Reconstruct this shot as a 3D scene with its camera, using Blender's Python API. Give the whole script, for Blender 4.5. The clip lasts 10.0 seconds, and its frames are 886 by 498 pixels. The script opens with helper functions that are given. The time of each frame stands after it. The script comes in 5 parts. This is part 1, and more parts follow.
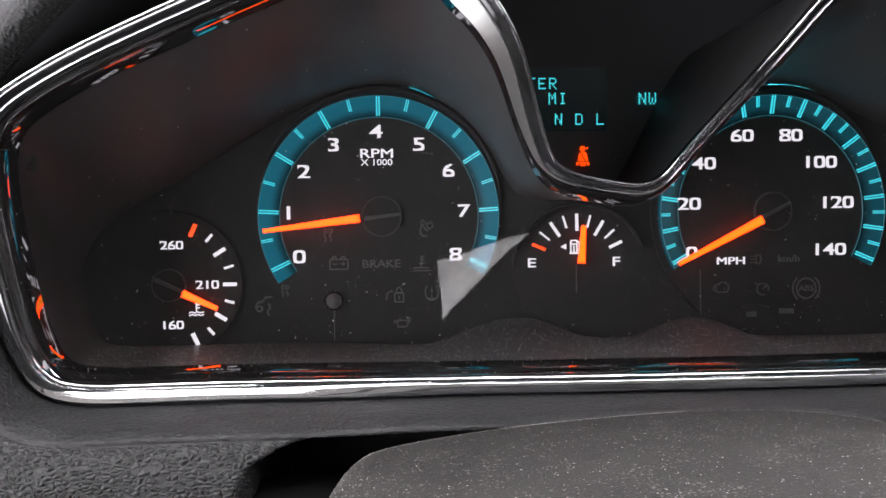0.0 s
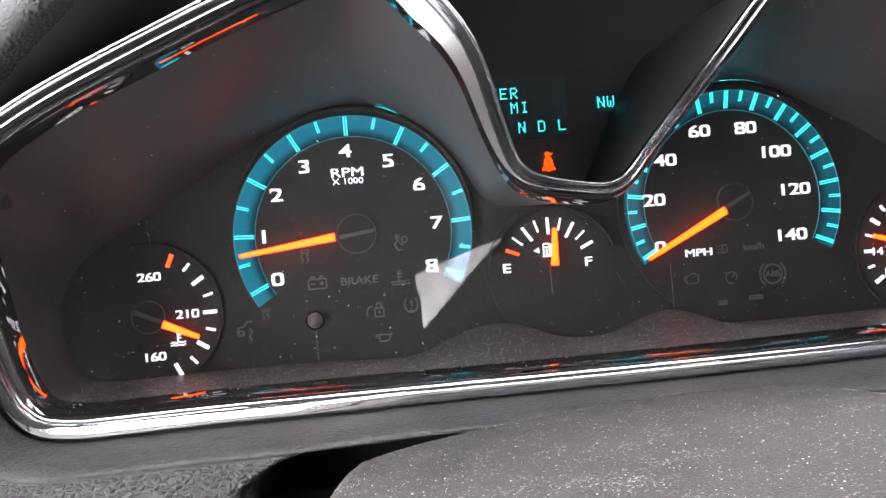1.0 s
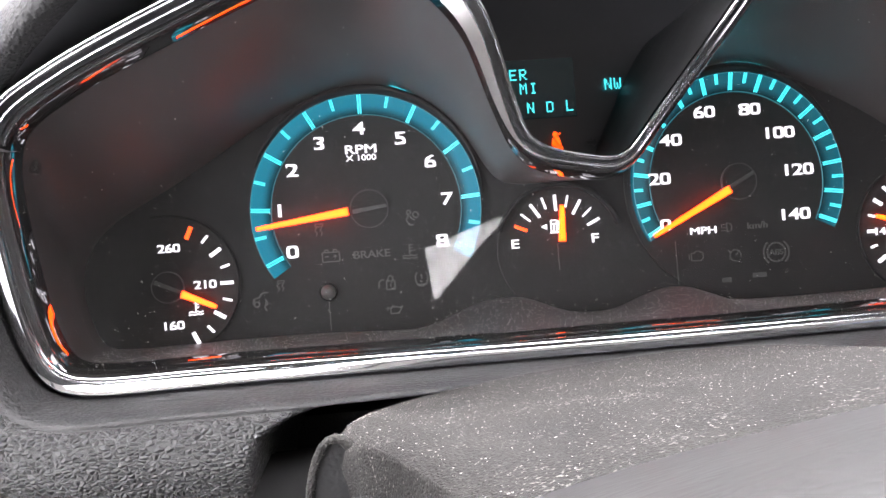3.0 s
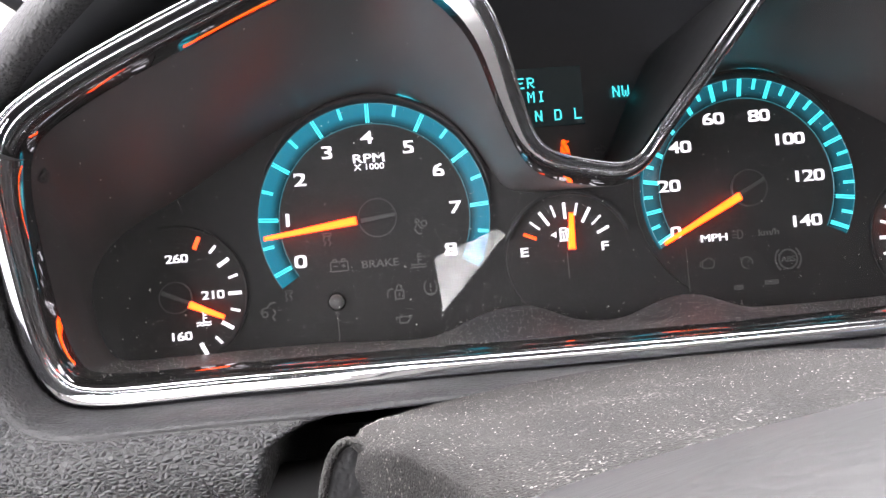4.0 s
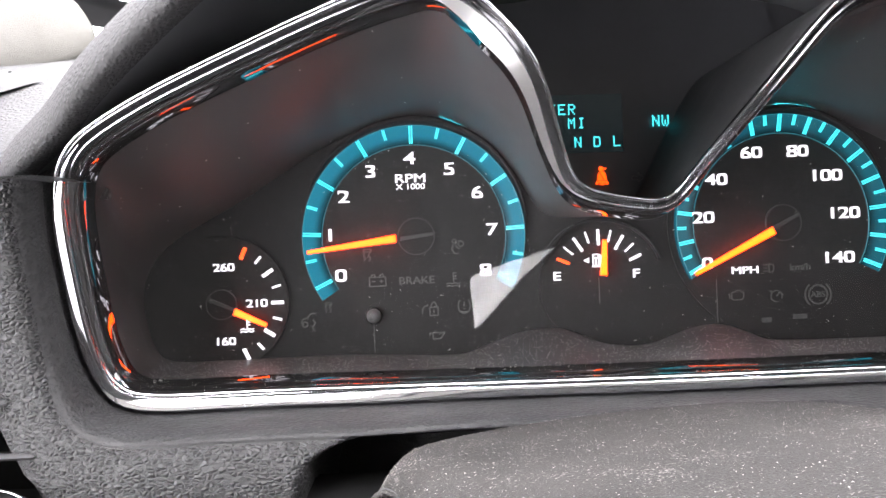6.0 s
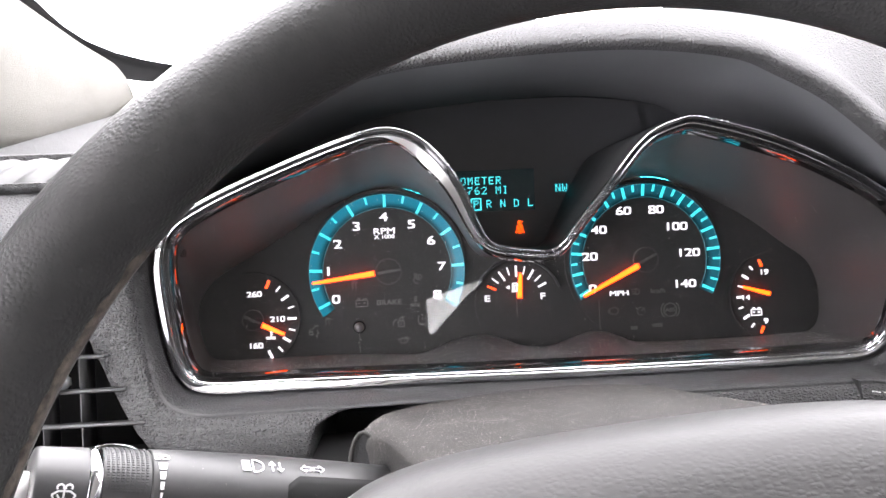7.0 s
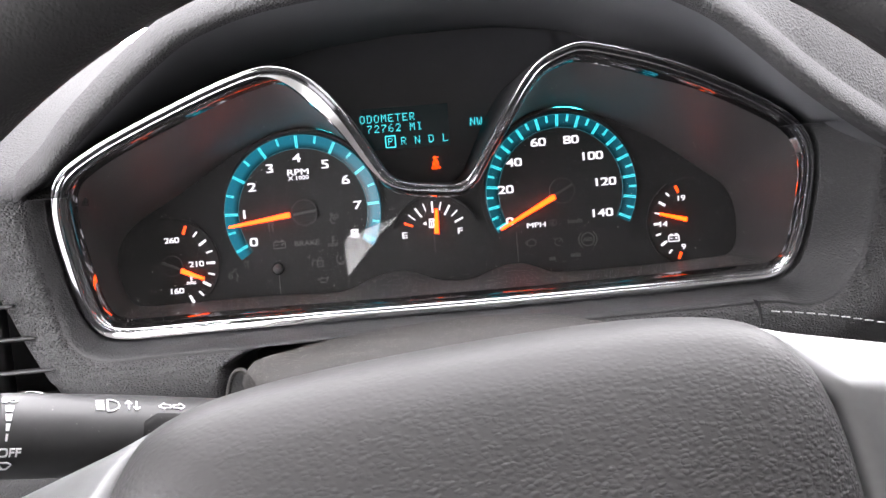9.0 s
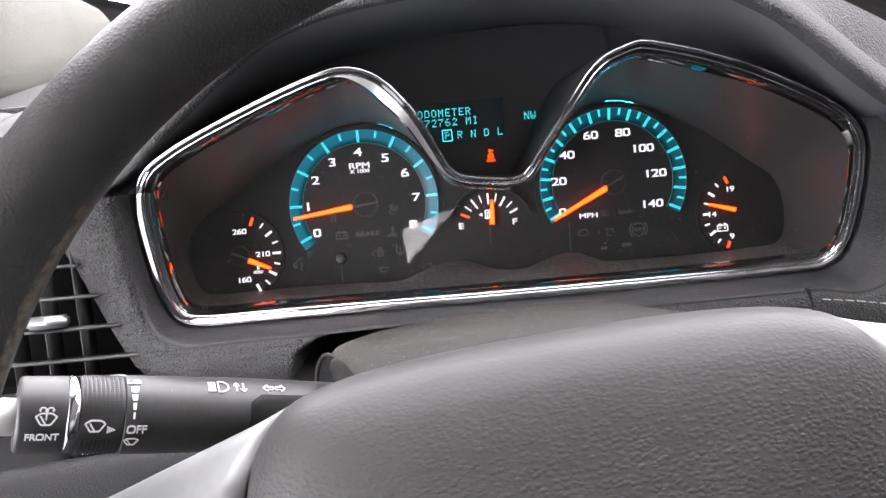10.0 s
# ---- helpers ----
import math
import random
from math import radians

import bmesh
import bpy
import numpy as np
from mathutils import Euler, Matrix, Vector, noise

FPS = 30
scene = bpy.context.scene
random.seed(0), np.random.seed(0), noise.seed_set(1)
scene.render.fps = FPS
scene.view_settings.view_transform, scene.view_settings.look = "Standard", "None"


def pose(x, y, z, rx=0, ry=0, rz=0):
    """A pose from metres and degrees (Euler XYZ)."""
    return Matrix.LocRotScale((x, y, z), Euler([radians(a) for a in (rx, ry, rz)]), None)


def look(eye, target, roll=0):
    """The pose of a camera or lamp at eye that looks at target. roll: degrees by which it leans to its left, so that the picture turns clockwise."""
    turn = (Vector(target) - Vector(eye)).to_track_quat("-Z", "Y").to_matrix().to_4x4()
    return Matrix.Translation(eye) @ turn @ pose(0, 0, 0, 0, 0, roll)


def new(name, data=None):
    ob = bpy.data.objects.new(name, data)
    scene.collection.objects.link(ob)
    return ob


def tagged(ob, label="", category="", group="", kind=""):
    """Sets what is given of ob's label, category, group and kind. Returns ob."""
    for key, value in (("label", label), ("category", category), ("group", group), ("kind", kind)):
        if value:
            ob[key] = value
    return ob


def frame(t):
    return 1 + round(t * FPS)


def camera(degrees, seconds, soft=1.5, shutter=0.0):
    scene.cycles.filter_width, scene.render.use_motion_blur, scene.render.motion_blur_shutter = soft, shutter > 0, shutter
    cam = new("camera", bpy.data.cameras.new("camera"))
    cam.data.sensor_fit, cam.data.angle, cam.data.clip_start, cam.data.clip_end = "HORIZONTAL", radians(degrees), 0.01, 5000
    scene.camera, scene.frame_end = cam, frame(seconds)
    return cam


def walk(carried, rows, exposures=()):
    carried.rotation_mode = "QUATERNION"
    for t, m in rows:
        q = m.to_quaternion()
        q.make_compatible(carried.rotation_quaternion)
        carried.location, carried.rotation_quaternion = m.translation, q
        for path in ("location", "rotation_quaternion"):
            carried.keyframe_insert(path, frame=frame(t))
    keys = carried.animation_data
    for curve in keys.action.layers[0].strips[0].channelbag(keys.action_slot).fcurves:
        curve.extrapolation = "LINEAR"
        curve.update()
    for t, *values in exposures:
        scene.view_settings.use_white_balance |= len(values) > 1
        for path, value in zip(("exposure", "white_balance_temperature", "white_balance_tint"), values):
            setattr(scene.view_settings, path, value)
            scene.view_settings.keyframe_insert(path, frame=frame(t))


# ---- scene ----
cam = camera(61.0, 10.0)
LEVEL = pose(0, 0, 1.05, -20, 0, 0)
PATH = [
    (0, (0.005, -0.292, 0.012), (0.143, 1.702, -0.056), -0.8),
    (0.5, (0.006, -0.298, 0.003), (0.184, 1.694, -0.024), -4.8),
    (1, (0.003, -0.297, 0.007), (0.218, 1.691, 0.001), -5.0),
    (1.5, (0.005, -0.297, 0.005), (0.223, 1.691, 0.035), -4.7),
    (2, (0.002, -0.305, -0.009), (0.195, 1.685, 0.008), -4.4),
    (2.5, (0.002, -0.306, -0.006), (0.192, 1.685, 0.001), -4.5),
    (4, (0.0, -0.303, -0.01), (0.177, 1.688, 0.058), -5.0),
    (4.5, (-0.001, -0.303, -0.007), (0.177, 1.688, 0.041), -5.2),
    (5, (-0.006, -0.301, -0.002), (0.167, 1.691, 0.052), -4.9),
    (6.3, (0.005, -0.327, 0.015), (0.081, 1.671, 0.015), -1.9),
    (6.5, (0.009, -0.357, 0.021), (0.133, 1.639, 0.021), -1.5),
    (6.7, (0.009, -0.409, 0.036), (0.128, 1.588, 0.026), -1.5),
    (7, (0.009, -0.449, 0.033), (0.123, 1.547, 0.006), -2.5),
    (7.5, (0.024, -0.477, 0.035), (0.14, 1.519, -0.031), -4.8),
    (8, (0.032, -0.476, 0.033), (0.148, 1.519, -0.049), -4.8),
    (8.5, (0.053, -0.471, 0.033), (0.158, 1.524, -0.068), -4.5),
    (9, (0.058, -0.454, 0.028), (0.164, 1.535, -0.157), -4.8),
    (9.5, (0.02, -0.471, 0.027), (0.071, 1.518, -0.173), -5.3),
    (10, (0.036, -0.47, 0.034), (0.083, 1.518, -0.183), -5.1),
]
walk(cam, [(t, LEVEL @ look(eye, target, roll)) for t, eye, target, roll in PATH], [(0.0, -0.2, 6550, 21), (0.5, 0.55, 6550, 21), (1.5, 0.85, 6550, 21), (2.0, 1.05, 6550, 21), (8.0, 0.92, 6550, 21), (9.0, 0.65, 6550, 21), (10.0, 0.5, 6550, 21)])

# ---- light ----
world = bpy.data.worlds.new("sky")
scene.world = world
world.use_nodes = True
wn, wl = world.node_tree.nodes, world.node_tree.links
sky = wn.new("ShaderNodeTexSky")
sky.sky_type, sky.sun_disc = "NISHITA", False
sky.sun_elevation, sky.sun_rotation = radians(40), radians(200)
wl.new(sky.outputs[0], wn["Background"].inputs[0])
wn["Background"].inputs[1].default_value = 0.1


sun_data = bpy.data.lights.new("sun", "SUN")
sun_data.energy, sun_data.angle, sun_data.color = 1.0, radians(15), (1, 0.97, 0.93)
new("sun", sun_data).matrix_world = look((-1, 1.5, 3), (0, 0, 0))


# ---- materials ----
def material(name, colour, rough=0.5, metal=0.0, spec=0.5, coat=0.0):
    m = bpy.data.materials.new(name)
    m.use_nodes = True
    b = m.node_tree.nodes["Principled BSDF"]
    b.inputs["Base Color"].default_value = (*colour, 1)
    b.inputs["Roughness"].default_value = rough
    b.inputs["Metallic"].default_value = metal
    b.inputs["Specular IOR Level"].default_value = spec
    b.inputs["Coat Weight"].default_value = coat
    return m


def nodes(m):
    return m.node_tree.nodes, m.node_tree.links, m.node_tree.nodes["Principled BSDF"]


def mottled(m, low, high, scale, detail=6, rough=None):
    """Two-tone colour from noise, at two sizes; rough: the roughness range."""
    n, l, b = nodes(m)
    co = n.new("ShaderNodeTexCoord")
    a, c = n.new("ShaderNodeTexNoise"), n.new("ShaderNodeTexNoise")
    a.inputs["Scale"].default_value, c.inputs["Scale"].default_value = scale, scale * 9
    a.inputs["Detail"].default_value, c.inputs["Detail"].default_value = detail, 3
    mix = n.new("ShaderNodeMath")
    mix.operation = "MULTIPLY_ADD"
    mix.inputs[1].default_value = 0.45
    ramp = n.new("ShaderNodeValToRGB")
    ramp.color_ramp.elements[0].position, ramp.color_ramp.elements[1].position = 0.35, 0.95
    ramp.color_ramp.elements[0].color, ramp.color_ramp.elements[1].color = (*low, 1), (*high, 1)
    for t in (a, c):
        l.new(co.outputs["Object"], t.inputs["Vector"])
    l.new(c.outputs["Fac"], mix.inputs[0])
    l.new(a.outputs["Fac"], mix.inputs[2])
    l.new(mix.outputs[0], ramp.inputs[0])
    l.new(ramp.outputs[0], b.inputs["Base Color"])
    if rough:
        r = n.new("ShaderNodeMapRange")
        r.inputs["From Min"].default_value, r.inputs["From Max"].default_value = 0.3, 0.95
        r.inputs["To Min"].default_value, r.inputs["To Max"].default_value = rough
        l.new(mix.outputs[0], r.inputs["Value"])
        l.new(r.outputs[0], b.inputs["Roughness"])
    return m


def grained(m, cell, depth, soft=0.0, stretch=(1, 1, 1), crease=0.28, fade=None):
    """Leather grain: soft pebbles of about 1 / cell metres, parted by creases. fade: heights in z between which the moulded grain runs out."""
    n, l, b = nodes(m)
    co, mp = n.new("ShaderNodeTexCoord"), n.new("ShaderNodeMapping")
    mp.inputs["Scale"].default_value = stretch
    warp = n.new("ShaderNodeTexNoise")
    warp.inputs["Scale"].default_value = cell * 0.55
    add = n.new("ShaderNodeMixRGB")
    add.blend_type = "LINEAR_LIGHT"
    add.inputs[0].default_value = (0.5 if soft else 0.28) / cell
    v = n.new("ShaderNodeTexVoronoi")
    v.inputs["Scale"].default_value = cell
    inv = n.new("ShaderNodeMapRange")
    if soft:
        inv.interpolation_type = "SMOOTHSTEP"
        v.feature = "SMOOTH_F1"
        v.inputs["Smoothness"].default_value = soft
        inv.inputs["From Min"].default_value, inv.inputs["From Max"].default_value = 0.75, 0.05
    else:
        v.feature = "DISTANCE_TO_EDGE"
        inv.interpolation_type = "SMOOTHSTEP"
        inv.inputs["From Max"].default_value = crease
    fine = n.new("ShaderNodeTexNoise")
    fine.inputs["Scale"].default_value = cell * 5
    hgt = n.new("ShaderNodeMath")
    hgt.operation = "MULTIPLY_ADD"
    hgt.inputs[1].default_value = 0.12
    bump = n.new("ShaderNodeBump")
    bump.inputs["Distance"].default_value = depth
    bump.inputs["Strength"].default_value = 1.0
    l.new(co.outputs["Object"], mp.inputs["Vector"])
    l.new(mp.outputs[0], warp.inputs["Vector"])
    l.new(mp.outputs[0], add.inputs[1])
    l.new(warp.outputs["Color"], add.inputs[2])
    l.new(add.outputs[0], v.inputs["Vector"])
    l.new(mp.outputs[0], fine.inputs["Vector"])
    l.new(v.outputs["Distance"], inv.inputs["Value"])
    l.new(fine.outputs["Fac"], hgt.inputs[0])
    dome = n.new("ShaderNodeMath")
    dome.operation = "POWER"
    dome.inputs[1].default_value = 1.0 if soft else 0.75
    l.new(inv.outputs[0], dome.inputs[0])
    l.new(dome.outputs[0], hgt.inputs[2])
    l.new(hgt.outputs[0], bump.inputs["Height"])
    if fade:
        sep, run = n.new("ShaderNodeSeparateXYZ"), n.new("ShaderNodeMapRange")
        run.interpolation_type = "SMOOTHSTEP"
        run.inputs["From Min"].default_value, run.inputs["From Max"].default_value = fade
        run.inputs["To Min"].default_value, run.inputs["To Max"].default_value = 0.12, 1.0
        l.new(co.outputs["Object"], sep.inputs[0])
        l.new(sep.outputs["Z"], run.inputs["Value"])
        l.new(run.outputs[0], bump.inputs["Strength"])
    l.new(bump.outputs[0], b.inputs["Normal"])
    return m


def dusty(m, scale, amount, tone=(0.42, 0.39, 0.36)):
    """Specks and a thin film of pale dust over whatever colour the material has."""
    n, l, b = nodes(m)
    co = n.new("ShaderNodeTexCoord")
    v, f = n.new("ShaderNodeTexNoise"), n.new("ShaderNodeTexNoise")
    v.inputs["Scale"].default_value, f.inputs["Scale"].default_value = scale, scale * 0.06
    v.inputs["Detail"].default_value = 2
    mul = n.new("ShaderNodeMath")
    mul.operation = "MULTIPLY_ADD"
    mul.inputs[1].default_value = 0.30
    ramp = n.new("ShaderNodeValToRGB")
    ramp.color_ramp.elements[0].position, ramp.color_ramp.elements[1].position = 0.76 - amount, 0.86 - amount
    ramp.color_ramp.elements[0].color = (0.12 * amount, 0.12 * amount, 0.12 * amount, 1)
    ramp.color_ramp.elements[1].color = (0.85, 0.85, 0.85, 1)
    mix = n.new("ShaderNodeMixRGB")
    mix.inputs[2].default_value = (*tone, 1)
    old = b.inputs["Base Color"]
    if old.links:
        l.new(old.links[0].from_socket, mix.inputs[1])
    else:
        mix.inputs[1].default_value = old.default_value
    for t in (v, f):
        l.new(co.outputs["Object"], t.inputs["Vector"])
    l.new(f.outputs["Fac"], mul.inputs[0])
    l.new(v.outputs["Fac"], mul.inputs[2])
    l.new(mul.outputs[0], ramp.inputs[0])
    l.new(ramp.outputs[0], mix.inputs[0])
    l.new(mix.outputs[0], old)
    return m


def glowing(name, colour, strength, base=(0.02, 0.02, 0.02), rough=0.35):
    m = material(name, base, rough)
    b = m.node_tree.nodes["Principled BSDF"]
    b.inputs["Emission Color"].default_value = (*colour, 1)
    b.inputs["Emission Strength"].default_value = strength
    return m


def clear(name, rough=0.0, tint=(1, 1, 1), ior=1.45, haze=0.0, streaks=False):
    m = bpy.data.materials.new(name)
    m.use_nodes = True
    n, l = m.node_tree.nodes, m.node_tree.links
    n.remove(n["Principled BSDF"])
    t, g, f, mix = n.new("ShaderNodeBsdfTransparent"), n.new("ShaderNodeBsdfGlossy"), n.new("ShaderNodeMath"), n.new("ShaderNodeMixShader")
    t.inputs[0].default_value = (*tint, 1)
    g.inputs["Roughness"].default_value = rough
    f0 = ((ior - 1) / (ior + 1)) ** 2
    lw, power = n.new("ShaderNodeLayerWeight"), n.new("ShaderNodeMath")
    power.operation, f.operation = "POWER", "MULTIPLY_ADD"
    power.inputs[1].default_value = 5
    f.inputs[1].default_value, f.inputs[2].default_value = 1 - f0, f0
    l.new(lw.outputs["Facing"], power.inputs[0])
    l.new(power.outputs[0], f.inputs[0])
    # streaks: grey mottling painted into the reflection's own colour
    if streaks:
        co, mp, nz, ramp = n.new("ShaderNodeTexCoord"), n.new("ShaderNodeMapping"), n.new("ShaderNodeTexNoise"), n.new("ShaderNodeValToRGB")
        mp.inputs["Scale"].default_value, mp.inputs["Rotation"].default_value = (1, 1, 0.22), (0, radians(24), 0)
        nz.inputs["Scale"].default_value, nz.inputs["Detail"].default_value = 420, 4
        ramp.color_ramp.elements[0].position, ramp.color_ramp.elements[1].position = 0.36, 0.56
        ramp.color_ramp.elements[0].color, ramp.color_ramp.elements[1].color = (0.42, 0.42, 0.41, 1), (1, 1, 0.99, 1)
        for a, c in ((co.outputs["Object"], mp.inputs[0]), (mp.outputs[0], nz.inputs["Vector"]), (nz.outputs["Fac"], ramp.inputs[0]), (ramp.outputs[0], g.inputs[0])):
            l.new(a, c)
    film, d = n.new("ShaderNodeMixShader"), n.new("ShaderNodeBsdfDiffuse")
    film.inputs[0].default_value = haze
    d.inputs[0].default_value = (0.6, 0.58, 0.56, 1)
    l.new(t.outputs[0], film.inputs[1])
    l.new(d.outputs[0], film.inputs[2])
    l.new(f.outputs[0], mix.inputs[0])
    l.new(film.outputs[0], mix.inputs[1])
    l.new(g.outputs[0], mix.inputs[2])
    l.new(mix.outputs[0], n["Material Output"].inputs[0])
    return m


GRAIN = grained(mottled(material("grained_dash_plastic", (0.06, 0.06, 0.062), 0.5, spec=0.35), (0.043, 0.043, 0.0435), (0.054, 0.054, 0.0545), 40, rough=(0.44, 0.54)), 640, 0.0008, 0.0, (0.8, 1, 1.2), 0.5)
LEDGE = grained(mottled(material("ledge_plastic", (0.05, 0.05, 0.051), 0.5, spec=0.35), (0.034, 0.034, 0.035), (0.044, 0.044, 0.045), 60, rough=(0.46, 0.56)), 900, 0.00022, 0.08, (0.7, 1, 1))
HOOD = grained(mottled(material("hood_plastic", (0.08, 0.08, 0.082), 0.6, spec=0.25), (0.050, 0.050, 0.051), (0.060, 0.060, 0.061), 40, rough=(0.76, 0.86)), 700, 0.00042, 0.08)
FINE = grained(mottled(material("fine_grained_plastic", (0.025, 0.025, 0.026), 0.5), (0.022, 0.022, 0.023), (0.028, 0.028, 0.029), 60, rough=(0.45, 0.55)), 1000, 0.00010, 0.2)
LEATHER = grained(mottled(material("pad_vinyl", (0.05, 0.05, 0.05), 0.5, spec=0.3), (0.032, 0.032, 0.032), (0.039, 0.038, 0.038), 30, rough=(0.46, 0.54)), 780, 0.00026, 0.08, (0.72, 1, 1.2), 0.4, (0.050, 0.012))
RIM = grained(mottled(material("worn_leather", (0.03, 0.03, 0.03), 0.45, spec=0.3), (0.010, 0.010, 0.0105), (0.025, 0.0245, 0.0245), 28, rough=(0.36, 0.52)), 900, 0.00008, 0.1)
COLUMN = dusty(grained(mottled(material("column_plastic", (0.05, 0.048, 0.046), 0.7, spec=0.2), (0.024, 0.0235, 0.023), (0.044, 0.042, 0.040), 60, rough=(0.65, 0.8)), 1300, 0.00018, 0.0, (1, 1, 1), 0.4), 1500, -0.02, (0.21, 0.20, 0.185))
UNDER = mottled(material("hood_lining", (0.12, 0.12, 0.12), 0.6), (0.094, 0.097, 0.103), (0.108, 0.111, 0.118), 60, rough=(0.6, 0.72))
SHADEGAP = mottled(material("shade_and_gap_black", (0.004, 0.004, 0.004), 0.8, spec=0.1), (0.003, 0.003, 0.003), (0.006, 0.006, 0.006), 60)
MATTE = mottled(material("matte_black_plastic", (0.02, 0.02, 0.02), 0.6), (0.018, 0.018, 0.019), (0.024, 0.024, 0.025), 60, rough=(0.5, 0.62))
SHROUD = mottled(material("shroud_plastic", (0.02, 0.018, 0.018), 0.35), (0.039, 0.037, 0.038), (0.048, 0.045, 0.046), 35, rough=(0.36, 0.44))
FACE = grained(mottled(material("dial_face", (0.012, 0.012, 0.013), 0.5, spec=0.25), (0.009, 0.0086, 0.009), (0.013, 0.0125, 0.013), 90, rough=(0.4, 0.55)), 3500, 0.00006)
HUBCAP = mottled(material("hub_cap", (0.010, 0.010, 0.011), 0.6, spec=0.2), (0.009, 0.009, 0.010), (0.012, 0.012, 0.013), 150, rough=(0.55, 0.65))
GLOSS = material("gloss_black", (0.010, 0.010, 0.011), 0.10)
SCREEN = mottled(material("screen_cover", (0.045, 0.045, 0.047), 0.3), (0.034, 0.035, 0.038), (0.042, 0.043, 0.047), 50, rough=(0.28, 0.36))
BAND = mottled(material("smoked_chrome", (0.3, 0.3, 0.31), 0.03, metal=1.0), (0.28, 0.28, 0.29), (0.36, 0.36, 0.37), 120, rough=(0.015, 0.04))
CHROME = mottled(material("chrome", (0.75, 0.75, 0.77), 0.08, metal=1.0), (0.72, 0.72, 0.74), (0.80, 0.80, 0.82), 50, rough=(0.06, 0.12))
DIMCHROME = mottled(material("dark_reflection_chrome", (0.2, 0.2, 0.21), 0.15, metal=1.0), (0.26, 0.26, 0.27), (0.32, 0.32, 0.33), 50, rough=(0.10, 0.18))
BRUSHED = mottled(material("brushed_chrome", (0.75, 0.75, 0.75), 0.25, metal=1.0), (0.86, 0.86, 0.86), (0.93, 0.93, 0.92), 90, rough=(0.36, 0.46))
SATIN = mottled(material("satin_silver", (0.4, 0.4, 0.4), 0.35, metal=0.9), (0.25, 0.253, 0.258), (0.32, 0.323, 0.328), 40, rough=(0.34, 0.46))
CREAM = grained(mottled(material("cream_trim", (0.6, 0.56, 0.5), 0.7), (0.066, 0.062, 0.053), (0.078, 0.074, 0.064), 15, rough=(0.6, 0.8)), 900, 0.0002)
CLOTH = mottled(material("headliner_cloth", (0.3, 0.28, 0.26), 0.9), (0.22, 0.21, 0.20), (0.28, 0.27, 0.25), 60, rough=(0.85, 0.95))
DARKTRIM = mottled(material("dark_trim", (0.03, 0.03, 0.03), 0.7, spec=0.2), (0.009, 0.009, 0.0094), (0.014, 0.014, 0.014), 30, rough=(0.6, 0.8))
GREYTRIM = mottled(material("grey_trim", (0.05, 0.05, 0.05), 0.5), (0.045, 0.045, 0.046), (0.060, 0.060, 0.061), 60, rough=(0.4, 0.5))
LOWER = grained(mottled(material("lower_dash_plastic", (0.03, 0.03, 0.03), 0.6, spec=0.3), (0.013, 0.013, 0.0135), (0.019, 0.019, 0.0195), 30, rough=(0.5, 0.6)), 1100, 0.0002, 0.15)
TEAL = glowing("teal_light", (0.01, 0.74, 0.84), 1.15)
TEAL_CORE = glowing("teal_core", (0.005, 0.36, 0.43), 0.55)
TEAL_EDGE = glowing("teal_edge", (0.01, 0.45, 0.55), 0.28)
LCD = glowing("display_light", (0.03, 0.75, 0.80), 1.25)
WHITE = glowing("white_light", (0.95, 0.97, 1.0), 1.0)
NEEDLE_EDGE = glowing("needle_edge", (1.0, 0.035, 0.0), 8.0)
ORANGE = glowing("needle_light", (1.0, 0.225, 0.0), 1.7)
RED = glowing("red_light", (1.0, 0.06, 0.0), 2.1)
DIM = mottled(material("unlit_legend", (0.11, 0.11, 0.11), 0.5), (0.042, 0.042, 0.042), (0.070, 0.070, 0.070), 200)
PRINT = mottled(material("white_print", (0.7, 0.7, 0.7), 0.5), (0.62, 0.62, 0.62), (0.75, 0.75, 0.75), 120)
SILVER = mottled(material("silver_paint", (0.8, 0.8, 0.8), 0.4, metal=0.2), (0.74, 0.74, 0.74), (0.84, 0.84, 0.83), 80, rough=(0.32, 0.45))
THREAD = mottled(material("grey_thread", (0.5, 0.5, 0.5), 0.8), (0.42, 0.42, 0.42), (0.6, 0.6, 0.6), 300)
DUST = mottled(material("dust", (0.5, 0.47, 0.43), 0.9), (0.26, 0.25, 0.235), (0.42, 0.40, 0.375), 200)
SPECKS = mottled(material("white_specks", (0.7, 0.7, 0.68), 0.9), (0.6, 0.6, 0.58), (0.8, 0.8, 0.78), 200)
HUBGREY = mottled(material("hub_slot", (0.04, 0.04, 0.04), 0.5), (0.030, 0.030, 0.031), (0.045, 0.045, 0.046), 200)
GLINTPLATE = clear("reflection_plate", 0.03, ior=1.52, streaks=True)
# haze film added for lens dust and for camera glare that lifts blacks
LENS = clear("clear_lens", 0.01, ior=1.3, haze=0.009)
GLASS = clear("window_glass", 0.0, ior=1.06)
# unseen fill light added from behind, kept weak
REARFILL = glowing("rear_fill_daylight", (0.9, 0.95, 0.94), 0.25, (0.3, 0.3, 0.3), 0.6)
PALE = glowing("pale_side_daylight", (0.92, 0.96, 0.95), 1.0, (0.5, 0.5, 0.5), 0.6)
# unseen glow added low on the door side, so the chrome reflects white
SIDEGLOW = glowing("side_chrome_glow", (0.94, 0.97, 0.98), 1.4, (0.7, 0.7, 0.7), 0.6)
FROST = mottled(glowing("frosted_daylight", (0.94, 0.98, 0.97), 9.0, (0.8, 0.8, 0.8), 0.6), (0.7, 0.72, 0.72), (0.9, 0.9, 0.9), 25)


